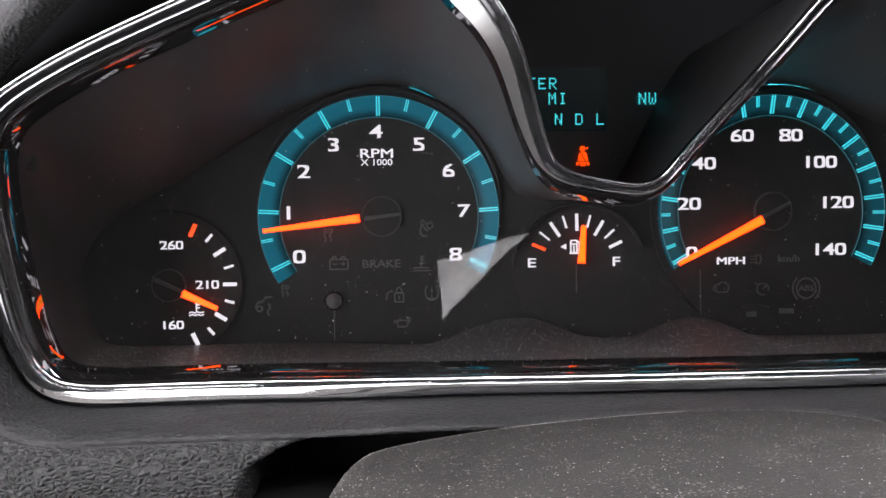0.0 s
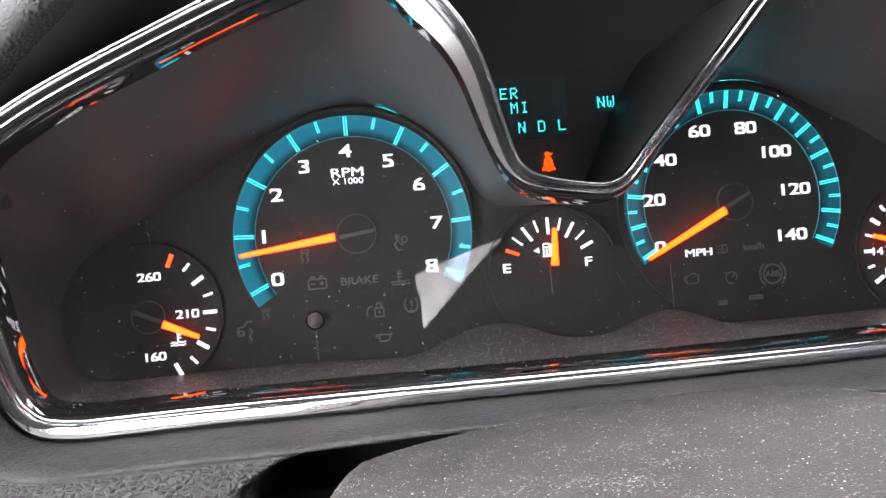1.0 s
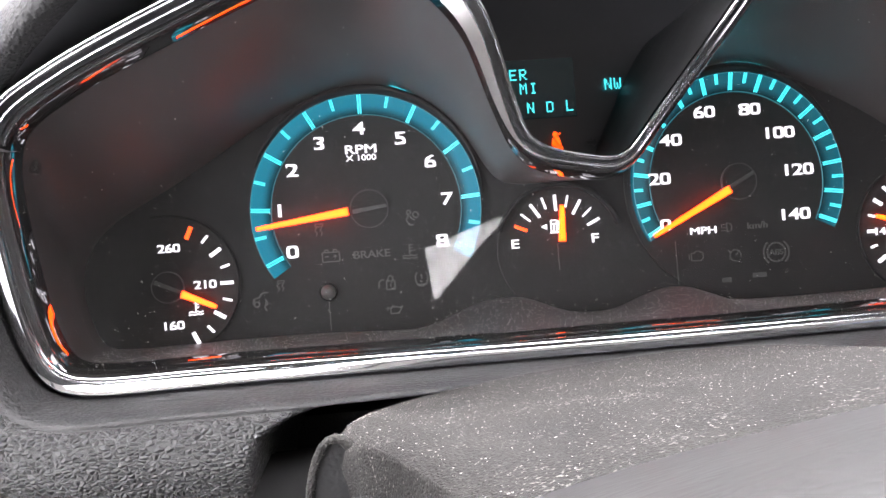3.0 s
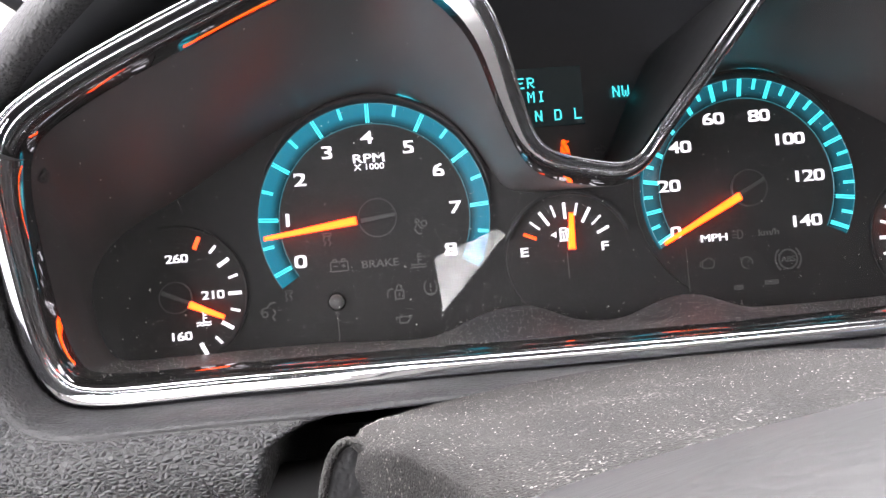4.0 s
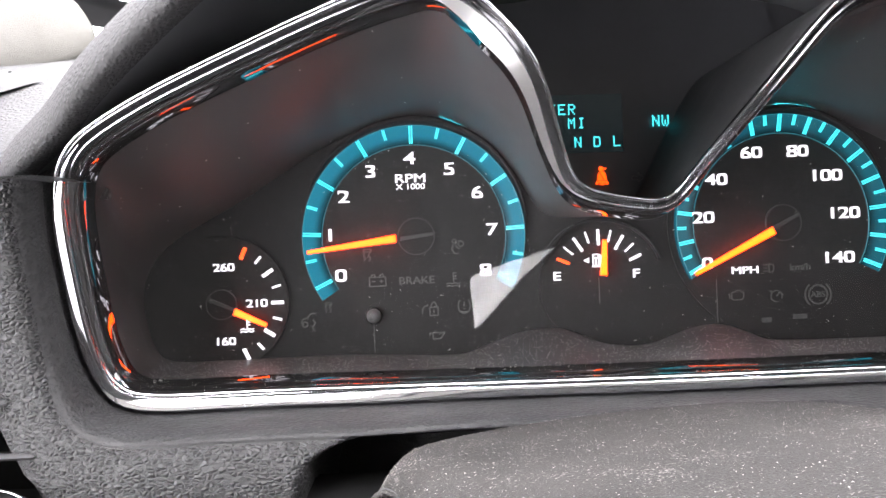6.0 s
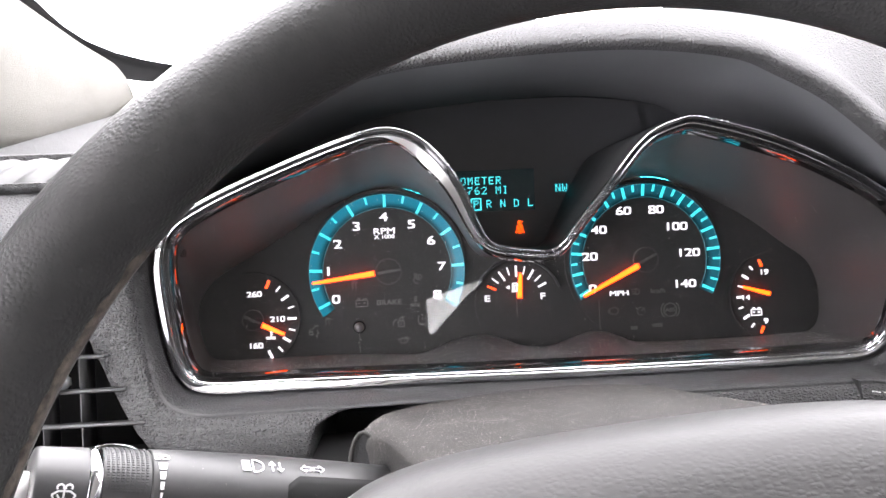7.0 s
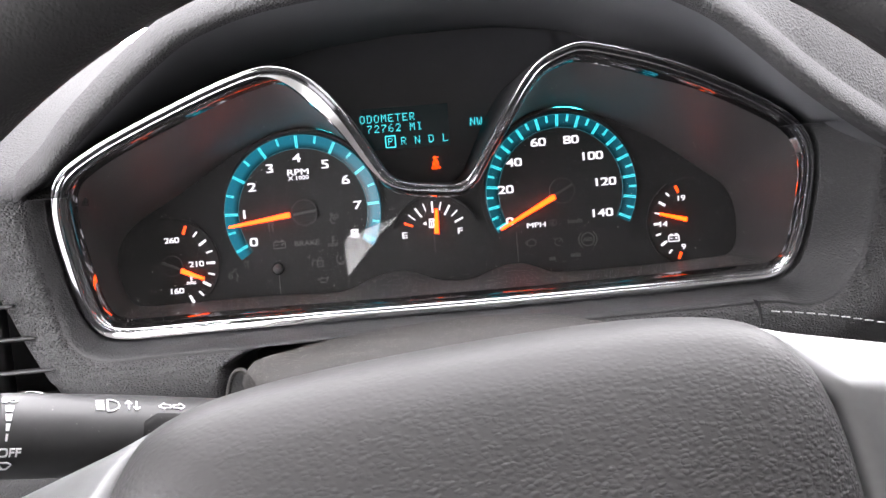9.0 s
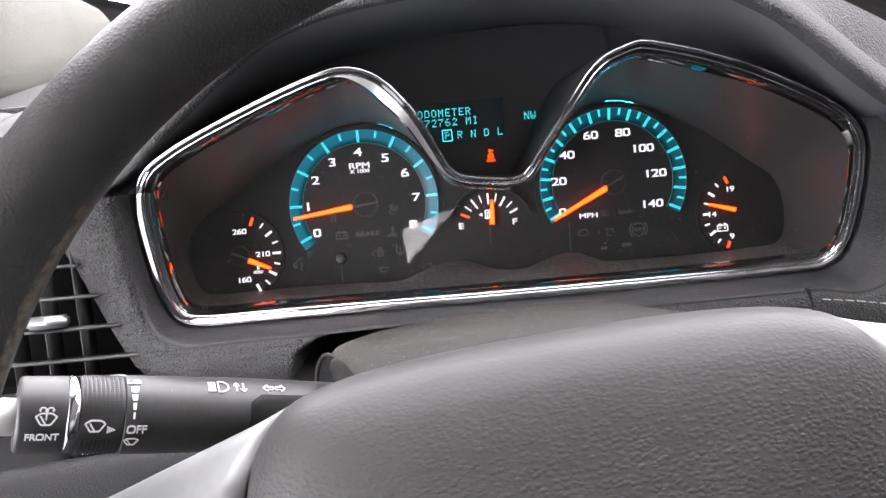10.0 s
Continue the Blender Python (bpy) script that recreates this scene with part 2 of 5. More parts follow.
# ---- mesh helpers ----
def part(name, bm, mat, parent=None, label="", smooth=True, m=None):
    """Links a bmesh as one mesh object under a thing or a part."""
    me = bpy.data.meshes.new(name)
    bmesh.ops.recalc_face_normals(bm, faces=bm.faces)
    bm.to_mesh(me)
    bm.free()
    for p in me.polygons:
        p.use_smooth = smooth
    me.materials.append(mat)
    ob = new(name, me)
    if m is not None:
        ob.matrix_basis = m
    if parent is not None:
        ob.parent = parent
    if label:
        ob["label"] = label
    return ob


def sheet(bm, rows, closed=False, ring=False):
    """Quads between rows of points. closed: each row is a loop; ring: the last row joins the first."""
    vs = [[bm.verts.new(p) for p in r] for r in rows]
    n = len(vs[0])
    pairs = list(zip(vs, vs[1:])) + ([(vs[-1], vs[0])] if ring else [])
    for a, b in pairs:
        for i in range(n if closed else n - 1):
            j = (i + 1) % n
            bm.faces.new((a[i], a[j], b[j], b[i]))
    return vs


def thick(bm, depth):
    """Gives an open sheet a thickness, away from its normals."""
    bmesh.ops.recalc_face_normals(bm, faces=bm.faces)
    bmesh.ops.solidify(bm, geom=bm.faces[:], thickness=depth)
    return bm


def slab(bm, pts, y0, y1):
    """A flat shape in x and z, from y0 to y1."""
    a, b = [bm.verts.new((x, y0, z)) for x, z in pts], [bm.verts.new((x, y1, z)) for x, z in pts]
    bm.faces.new(a)
    bm.faces.new(b[::-1])
    for i in range(len(pts)):
        j = (i + 1) % len(pts)
        bm.faces.new((a[j], a[i], b[i], b[j]))
    return bm


def bar(bm, p, q, w0, w1, y0, y1):
    """A flat bar from p to q in x and z, w0 wide at p and w1 at q."""
    p, q = Vector(p), Vector(q)
    d = (q - p).normalized()
    n = Vector((-d.y, d.x))
    return slab(bm, [p + n * w0 / 2, q + n * w1 / 2, q - n * w1 / 2, p - n * w0 / 2], y0, y1)


def disc(bm, x, z, r, y0, y1, n=48, bevel=0.0):
    slab(bm, [(x + r * math.cos(2 * math.pi * i / n), z + r * math.sin(2 * math.pi * i / n)) for i in range(n)], y0, y1)
    if bevel:
        edges = [e for e in bm.edges if abs(e.verts[0].co.y - y0) < 1e-6 and abs(e.verts[1].co.y - y0) < 1e-6]
        bmesh.ops.bevel(bm, geom=edges, offset=bevel, segments=3, affect="EDGES")
    return bm


def arc_band(bm, x, z, r0, r1, a0, a1, y0, y1, n=72):
    inner, outer = [], []
    for i in range(n + 1):
        a = radians(a0 + (a1 - a0) * i / n)
        inner.append((x + r0 * math.cos(a), z + r0 * math.sin(a)))
        outer.append((x + r1 * math.cos(a), z + r1 * math.sin(a)))
    rows = [[(u, y1, v) for u, v in inner], [(u, y0, v) for u, v in inner], [(u, y0, v) for u, v in outer], [(u, y1, v) for u, v in outer]]
    sheet(bm, rows, ring=True)
    return bm


def box(bm, lo, hi, bevel=0.0, segs=2):
    m = Matrix.LocRotScale([(a + b) / 2 for a, b in zip(lo, hi)], None, [b - a for a, b in zip(lo, hi)])
    geo = bmesh.ops.create_cube(bm, size=1, matrix=m)
    if bevel:
        es = {e for v in geo["verts"] for e in v.link_edges}
        bmesh.ops.bevel(bm, geom=list(es), offset=bevel, segments=segs, affect="EDGES")
    return bm


def spline(points, n, closed=True):
    """A smooth curve through the points, as an array of n places at even steps."""
    p = np.array(points, float)
    k = len(p)
    idx = lambda i: p[i % k] if closed else p[min(max(i, 0), k - 1)]
    out = []
    for i in range(k if closed else k - 1):
        a, b, c, d = idx(i - 1), idx(i), idx(i + 1), idx(i + 2)
        for s in np.linspace(0, 1, 24, endpoint=False):
            out.append(0.5 * (2 * b + (c - a) * s + (2 * a - 5 * b + 4 * c - d) * s * s + (3 * b - a - 3 * c + d) * s ** 3))
    if not closed:
        out.append(p[-1])
    out = np.array(out)
    loop = np.vstack([out, out[:1]]) if closed else out
    run = np.r_[0, np.cumsum(np.linalg.norm(np.diff(loop, axis=0), axis=1))]
    at = np.linspace(0, run[-1], n, endpoint=not closed)
    return np.stack([np.interp(at, run, loop[:, c]) for c in range(loop.shape[1])], 1)


def tube(bm, path, radius, sides=12, closed=False):
    """A round bar along a path; radius: one number, or one for each place."""
    path = np.array(path, float)
    n = len(path)
    rad = np.full(n, radius) if np.isscalar(radius) else np.array(radius)
    t = np.roll(path, -1, 0) - np.roll(path, 1, 0)
    if not closed:
        t[0], t[-1] = path[1] - path[0], path[-1] - path[-2]
    rows, up = [], None
    for i in range(n):
        d = Vector(t[i]).normalized()
        if up is None:
            up = d.orthogonal().normalized()
        up = (up - d * up.dot(d)).normalized()
        side = d.cross(up)
        rows.append([Vector(path[i]) + (up * math.cos(2 * math.pi * k / sides) + side * math.sin(2 * math.pi * k / sides)) * rad[i] for k in range(sides)])
    vs = sheet(bm, rows, closed=True, ring=closed)
    if not closed:
        bm.faces.new(vs[0][::-1])
        bm.faces.new(vs[-1])
    return bm


def squared(bm, text):
    """Turns the round bowls of the figures towards rounded squares, glyph by glyph."""
    left, glyphs = set(bm.verts), []
    while left:
        todo, seen = [left.pop()], set()
        while todo:
            v = todo.pop()
            seen.add(v)
            todo += [w for w in (e.other_vert(v) for e in v.link_edges) if w not in seen]
        left -= seen
        glyphs.append(seen)
    glyphs.sort(key=lambda g: min(v.co.x for v in g))
    for ch, g in zip(text, glyphs):
        if ch not in "0235689ODQCGU":
            continue
        x0, x1, y0, y1 = min(v.co.x for v in g), max(v.co.x for v in g), min(v.co.y for v in g), max(v.co.y for v in g)
        for v in g:
            p, q = 2 * (v.co.x - x0) / (x1 - x0) - 1, 2 * (v.co.y - y0) / (y1 - y0) - 1
            far = (p ** 4 + q ** 4) ** 0.25
            k = 1 + 0.85 * (math.hypot(p, q) / far - 1) if far > 1e-6 else 1
            p, q = min(max(p * k, -1), 1), min(max(q * k, -1), 1)
            v.co.x, v.co.y = x0 + (p + 1) / 2 * (x1 - x0), y0 + (q + 1) / 2 * (y1 - y0)


def words(text, height, wide=1.2, bold=0.0, depth=0.00025, square=False):
    """A text as a bmesh in x and z about its own middle, facing the driver."""
    cu = bpy.data.curves.new("words", "FONT")
    cu.body, cu.align_x, cu.size, cu.resolution_u, cu.offset = text, "CENTER", 1.0, 6, bold
    ob = bpy.data.objects.new("words", cu)
    me = bpy.data.meshes.new_from_object(ob)
    bm = bmesh.new()
    bm.from_mesh(me)
    bpy.data.objects.remove(ob)
    bpy.data.curves.remove(cu)
    bpy.data.meshes.remove(me)
    xs, ys = [v.co.x for v in bm.verts], [v.co.y for v in bm.verts]
    mx, my, s = (min(xs) + max(xs)) / 2, (min(ys) + max(ys)) / 2, height / (max(ys) - min(ys))
    if square:
        squared(bm, text.replace(" ", ""))
    for v in bm.verts:
        v.co = ((v.co.x - mx) * s * wide, 0, (v.co.y - my) * s)
    ext = bmesh.ops.extrude_face_region(bm, geom=bm.faces[:])
    for v in ext["geom"]:
        if isinstance(v, bmesh.types.BMVert):
            v.co.y -= depth
    return bm


def thing(name, label, category, place=(0, 0, 0), group="", kind=""):
    ob = new(name)
    ob.empty_display_size = 0.02
    ob.location = place
    return tagged(ob, label, category, group, kind)


# ---- instrument cluster ----
RIMLINE = [(-0.106, -0.080, 0.036), (-0.088, -0.085, 0.052), (-0.043, -0.095, 0.070), (-0.007, -0.105, 0.081), (0.009, -0.107, 0.082), (0.022, -0.104, 0.076), (0.036, -0.100, 0.0595),
           (0.0475, -0.075, 0.039), (0.0565, -0.060, 0.0276), (0.079, -0.046, 0.0232), (0.096, -0.041, 0.0232), (0.104, -0.050, 0.035), (0.116, -0.082, 0.058), (0.128, -0.098, 0.076),
           (0.141, -0.103, 0.082), (0.153, -0.103, 0.083), (0.195, -0.100, 0.071), (0.240, -0.090, 0.052), (0.262, -0.083, 0.038), (0.271, -0.075, 0.020), (0.272, -0.060, -0.019),
           (0.266, -0.052, -0.037), (0.240, -0.050, -0.040), (0.113, -0.048, -0.041), (-0.040, -0.050, -0.039), (-0.095, -0.052, -0.038), (-0.106, -0.055, -0.029), (-0.109, -0.065, -0.002)]
DIALLINE = [(-0.110, 0.000), (-0.100, 0.015), (-0.070, 0.032), (-0.030, 0.056), (0.000, 0.0655), (0.020, 0.062), (0.040, 0.046), (0.052, 0.026), (0.060, 0.021), (0.0785, 0.0205),
            (0.097, 0.021), (0.105, 0.026), (0.117, 0.046), (0.137, 0.062), (0.157, 0.0655), (0.175, 0.062), (0.215, 0.042), (0.245, 0.020), (0.258, 0.010), (0.264, -0.005),
            (0.264, -0.025), (0.258, -0.033), (0.240, -0.034), (0.110, -0.034), (-0.030, -0.033), (-0.095, -0.033), (-0.105, -0.030), (-0.110, -0.015)]
both = spline([(*a, b[0], 0.0, b[1]) for a, b in zip(RIMLINE, DIALLINE)], 420)
trim, dial = both[:, :3], both[:, 3:]


def smoothed(a, times):
    for _ in range(times):
        a = (np.roll(a, 1, 0) + 2 * a + np.roll(a, -1, 0)) / 4
    return a


trim, dial = smoothed(trim, 6), smoothed(dial, 10)
# the floor of the cluster rises between the dials and dips under them
SCALLOP = [(-0.095, -0.033), (-0.030, -0.033), (0.012, -0.0348), (0.024, -0.0335), (0.036, -0.0290), (0.048, -0.0258), (0.060, -0.0258), (0.068, -0.0285), (0.078, -0.0325), (0.089, -0.0342), (0.100, -0.0335),
           (0.110, -0.0300), (0.120, -0.0273), (0.130, -0.0272), (0.140, -0.0308), (0.152, -0.0345), (0.200, -0.0352), (0.240, -0.0345)]
wave = spline([(x, 0, z) for x, z in SCALLOP], 200, closed=False)
under = smoothed(((dial[:, 2] < -0.030) & (dial[:, 0] > -0.09) & (dial[:, 0] < 0.236)).astype(float), 4)
dial[:, 2] += under * (np.interp(dial[:, 0], wave[:, 0], wave[:, 2]) - dial[:, 2])
tan = np.roll(trim, -1, 0) - np.roll(trim, 1, 0)
out = np.stack([-tan[:, 2], tan[:, 0]], 1)
out /= np.linalg.norm(out, axis=1)[:, None]


def off(d, dy=0.0):
    """The trim's line, moved outwards by d in its own plane and by dy towards the dials."""
    return np.stack([trim[:, 0] + out[:, 0] * d, trim[:, 1] + dy, trim[:, 2] + out[:, 1] * d], 1)


cluster = thing("instrument_cluster", "lit instrument cluster with teal dials in a chrome frame", "instrument cluster")
low_edge = smoothed((trim[:, 2] < -0.030).astype(float), 30)
bm = bmesh.new()
tube(bm, off(0.0017, -0.0010) + np.stack([low_edge * 0, 0.0022 * low_edge, low_edge * 0], 1), 0.00055, 12, closed=True)
part("chrome_frame", bm, CHROME, cluster, "bright outer chrome line")
bm = tube(bmesh.new(), off(-0.0013, 0.0010) + np.stack([low_edge * 0, 0.0016 * low_edge, low_edge * 0], 1), 0.00026, 12, closed=True)
part("chrome_bead", bm, CHROME, cluster, "thin inner chrome line")
lower = [int(i) for i in np.nonzero(low_edge > 0.01)[0]]
lower = lower[[k for k in range(len(lower)) if lower[k] - lower[k - 1] != 1][-1]:] + lower[:[k for k in range(len(lower)) if lower[k] - lower[k - 1] != 1][-1]]


def strip(profile, rolled):
    """A chrome strip along the lower edge, thinning out where the frame turns upwards and rolled under towards the passenger."""
    s = np.sqrt(np.clip(low_edge, 0, 1))
    f = np.clip((trim[:, 0] + 0.03) / 0.07, 0, 1)
    f = f * f * (3 - 2 * f)
    rows = []
    for (d0, y0), (d1, y1) in zip(profile, rolled):
        d, y = d0 + (d1 - d0) * f, y0 + (y1 - y0) * f
        rows.append(np.stack([trim[:, 0] + out[:, 0] * d * s, trim[:, 1] + y * s + 0.001 * (1 - s), trim[:, 2] + out[:, 1] * d * s], 1)[lower])
    return rows


FLAT = [(0.0040, 0.0016), (0.0041, -0.0022), (0.0036, -0.0029), (0.0030, -0.0027), (0.0020, -0.00205), (0.0010, -0.0014), (-0.0002, -0.0006), (-0.0005, -0.0002), (-0.0006, 0.0012)]
ROLLED = [(0.0040, 0.0016), (0.0041, 0.0004), (0.0038, -0.0003), (0.0032, -0.0009), (0.0024, -0.0012), (0.0014, -0.0013), (0.0002, -0.0012), (-0.0004, -0.0004), (-0.0006, 0.0012)]
BEAD = [(-0.0007, 0.0012), (-0.0008, -0.0001), (-0.0012, 0.0001), (-0.0021, 0.0007), (-0.0024, 0.0018)]
for nm, profile, rolled in (("lower_strip", FLAT, ROLLED), ("lower_bead", BEAD, BEAD)):
    bm = bmesh.new()
    sheet(bm, strip(profile, rolled))
    part(nm, bm, CHROME, cluster, "bright chrome strip along the lower edge")
door_side = np.sqrt(smoothed(((trim[:, 0] < -0.088) & (trim[:, 2] < 0.030) & (trim[:, 2] > -0.037)).astype(float), 9))
beside = np.nonzero(door_side > 0.02)[0]
beside = np.roll(beside, -int(np.argmax(np.diff(beside, prepend=beside[0]) > 1)))
bm = bmesh.new()
sheet(bm, [np.stack([trim[:, 0] + out[:, 0] * d * door_side, trim[:, 1] + y * door_side, trim[:, 2] + out[:, 1] * d * door_side], 1)[beside]
           for d, y in ((0.0034, 0.0012), (0.0033, -0.0012), (0.0029, -0.0017), (0.0026, -0.00178), (0.0014, -0.0019), (0.0002, -0.0020), (-0.0009, -0.0021), (-0.0012, -0.0019), (-0.0014, -0.0004))])
part("side_strip", bm, CHROME, cluster, "bright chrome strip on the door side")
far_side = np.sqrt(smoothed(((trim[:, 0] > 0.236) & (trim[:, 2] < 0.040) & (trim[:, 2] > -0.034)).astype(float), 9))
beyond = np.nonzero(far_side > 0.02)[0]
beyond = np.roll(beyond, -int(np.argmax(np.diff(beyond, prepend=beyond[0]) > 1)))
bm = bmesh.new()
sheet(bm, [np.stack([trim[:, 0] + out[:, 0] * d * far_side, trim[:, 1] + y * far_side, trim[:, 2] + out[:, 1] * d * far_side], 1)[beyond]
           for d, y in ((0.0034, 0.0014), (0.0032, 0.0002), (0.0027, -0.0003), (0.0015, -0.0008), (0.0002, -0.0013), (-0.0009, -0.0016), (-0.0012, -0.0014), (-0.0014, -0.0002))])
part("side_strip", bm, CHROME, cluster, "bright chrome strip on the passenger side")
# darker copy of the chrome: its dark reflection is put into the colour
bm = bmesh.new()
sheet(bm, [off(0.0024, 0.0012), off(0.0016, -0.0006), off(0.0006, -0.0004), off(-0.0008, 0.0009), off(-0.0018, 0.0017)], closed=True)
part("channel", bm, DIMCHROME, cluster, "chrome channel between the lines, dark reflection put into its colour")
# chamfer added on this leg alone, to carry a pale reflected stripe
leg = smoothed(((trim[:, 0] > 0.008) & (trim[:, 0] < 0.058) & (trim[:, 2] > 0.029)).astype(float), 20)
on_leg = np.nonzero(leg > 0.02)[0]
bm = bmesh.new()
span = leg * np.interp(trim[:, 0], [0.012, 0.026, 0.040, 0.056], [0.0030, 0.0046, 0.0030, 0.0012])
sheet(bm, [np.stack([trim[:, 0] - out[:, 0] * (0.0016 + span * s), trim[:, 1] + 0.0012 + 0.52 * span * s, trim[:, 2] - out[:, 1] * (0.0016 + span * s)], 1)[on_leg] for s in (0, 0.25, 0.5, 0.75, 1)])
part("chamfer", bm, BRUSHED, cluster, "added chamfer carrying the pale reflected stripe on one leg")
right_side = smoothed(np.clip(out[:, 0], 0, 1) * (trim[:, 0] > 0.2), 14)


def inner(s):
    """A line of the inner band: s runs from the frame to the shroud; on the leg it stays close to the chamfer."""
    d0 = float(np.interp(s, [0, 0.1, 0.3, 0.55, 0.8, 1.0, 1.1], [0.0018, 0.0030, 0.0037, 0.0042, 0.0046, 0.0049, 0.0051]))
    y0 = float(np.interp(s, [0, 0.1, 0.3, 0.55, 0.8, 1.0, 1.1], [0.0016, 0.0026, 0.0042, 0.0064, 0.0093, 0.0123, 0.0135]))
    d0, y0 = 0.0018 + (d0 - 0.0018) * (1 - 0.6 * right_side), 0.0016 + (y0 - 0.0016) * (1 - 0.6 * right_side)
    d = (1 - leg) * d0 + leg * (0.0017 + span + 0.0006 * s)
    y = (1 - leg) * y0 + leg * (0.0014 + 0.52 * span + 0.0040 * s)
    return np.stack([trim[:, 0] - out[:, 0] * d, trim[:, 1] + y, trim[:, 2] - out[:, 1] * d], 1)


bm = bmesh.new()
sheet(bm, [inner(s) for s in (0, 0.1, 0.3, 0.55, 0.8, 1.0)], closed=True)
part("gloss_band", bm, BAND, cluster, "gloss black inner band")
# small bright piece added where the corner shows a pale reflection
spot = int(np.argmin(abs(trim[:, 0] - 0.2655) + abs(trim[:, 2] - 0.0315)))
bm = bmesh.new()
sheet(bm, [(inner(s) + np.array([-0.0004, -0.0005, 0]))[spot - 2:spot + 3] for s in (0.2, 0.5, 0.8, 1.0)])
part("corner_glint", thick(bm, 0.0002), BRUSHED, cluster, "added bright piece for the pale reflection in the frame's corner")
bm = bmesh.new()
a, b = inner(1.03), dial + np.array([0, -0.0045, 0])
sheet(bm, [a + (b - a) * s for s in (0, 0.2, 0.4, 0.6, 0.8, 1.0)] + [dial + np.array([0, -0.0005, 0])], closed=True)
part("shroud", bm, SHROUD, cluster, "dusty dark smoked shroud")
bm = bmesh.new()
sheet(bm, [off(0.0024, 0.0010), off(0.0030, 0.012), np.stack([off(0.0030)[:, 0], np.full(420, 0.0145), off(0.0030)[:, 2]], 1)], closed=True)
part("housing", bm, MATTE, cluster, "matte black housing")
bm = bmesh.new()
slab(bm, [(p[0], p[2]) for p in dial[::3]], -0.0004, 0.006)
part("face_plate", bm, FACE, cluster, "black dial plate", smooth=False)


def scale_dial(name, x, z, r, label):
    bm = disc(bmesh.new(), x, z, r, -0.0012, -0.0002, 72)
    return part(name, bm, FACE, cluster, label, smooth=False)


def tick(parent, x, z, a, r0, r1, w, mat, y=-0.0022):
    c, s = math.cos(radians(a)), math.sin(radians(a))
    part("tick", bar(bmesh.new(), (x + r0 * c, z + r0 * s), (x + r1 * c, z + r1 * s), w, w, y, y + 0.0008), mat, parent, smooth=False)


def numeral(parent, text, x, z, h, wide=1.48, mat=WHITE, bold=0.016, y=-0.0013, name="numeral"):
    bm = words(text, h, wide, bold, square=name == "numeral")
    if not bold:
        twin = bmesh.ops.duplicate(bm, geom=bm.verts[:] + bm.edges[:] + bm.faces[:])["geom"]
        bmesh.ops.translate(bm, verts=[v for v in twin if isinstance(v, bmesh.types.BMVert)], vec=(0.07 * h, -0.00004, 0.02 * h))
    return part(name, bm, mat, parent, smooth=False, m=pose(x, y, z))


def needle(parent, p, q, w0, w1, y=-0.0042):
    part("needle", bar(bmesh.new(), p, q, w0, w1, y, y + 0.0012), NEEDLE_EDGE, parent, "glowing orange needle", smooth=False)
    p, q = Vector(p), Vector(q)
    d = (q - p).normalized() * 0.0006
    core = bar(bmesh.new(), p + d, q - d, w0 - 0.0007, w1 - 0.0006, y - 0.0003, y - 0.0001)
    part("needle_core", core, ORANGE, parent, smooth=False)


RING_IN, RING_OUT = (0.0380, -0.0012), (0.0459, -0.0034)


def on_ring(r):
    """The depth of the dished ring at radius r."""
    return RING_IN[1] + (RING_OUT[1] - RING_IN[1]) * (r - RING_IN[0]) / (RING_OUT[0] - RING_IN[0])


def cone(bm, x, z, profile, a0, a1, n=110):
    """A band turned about a dial's middle; profile: rows of radius and depth."""
    angles = [radians(a0 + (a1 - a0) * i / n) for i in range(n + 1)]
    sheet(bm, [[(x + r * math.cos(a), y, z + r * math.sin(a)) for a in angles] for r, y in profile])
    return bm


def ring_light(name, x, z, colour, inner, outer):
    """A light guide lit from its outer edge: the glow runs out towards the middle of the dial."""
    m = glowing(name, colour, outer, (0.001, 0.006, 0.008), 0.22)
    m.node_tree.nodes["Principled BSDF"].inputs["Specular IOR Level"].default_value = 0.22
    n, l, b = nodes(m)
    co, gap, size, run = n.new("ShaderNodeTexCoord"), n.new("ShaderNodeVectorMath"), n.new("ShaderNodeVectorMath"), n.new("ShaderNodeMapRange")
    flat = n.new("ShaderNodeVectorMath")
    gap.operation, flat.operation, size.operation, run.interpolation_type = "SUBTRACT", "MULTIPLY", "LENGTH", "SMOOTHSTEP"
    gap.inputs[1].default_value, flat.inputs[1].default_value = (x, 0, z), (1, 0, 1)
    run.inputs["From Min"].default_value, run.inputs["From Max"].default_value = RING_IN[0] + 0.0006, RING_IN[0] + 0.0052
    run.inputs["To Min"].default_value, run.inputs["To Max"].default_value = inner, outer
    grit, mix = n.new("ShaderNodeTexNoise"), n.new("ShaderNodeMath")
    grit.inputs["Scale"].default_value, mix.operation, mix.inputs[1].default_value = 2600, "MULTIPLY_ADD", 0.0016
    l.new(co.outputs["Object"], gap.inputs[0])
    l.new(co.outputs["Object"], grit.inputs["Vector"])
    l.new(gap.outputs[0], flat.inputs[0])
    l.new(flat.outputs[0], size.inputs[0])
    l.new(grit.outputs["Fac"], mix.inputs[0])
    l.new(size.outputs["Value"], mix.inputs[2])
    l.new(mix.outputs[0], run.inputs["Value"])
    l.new(run.outputs[0], b.inputs["Emission Strength"])
    return m


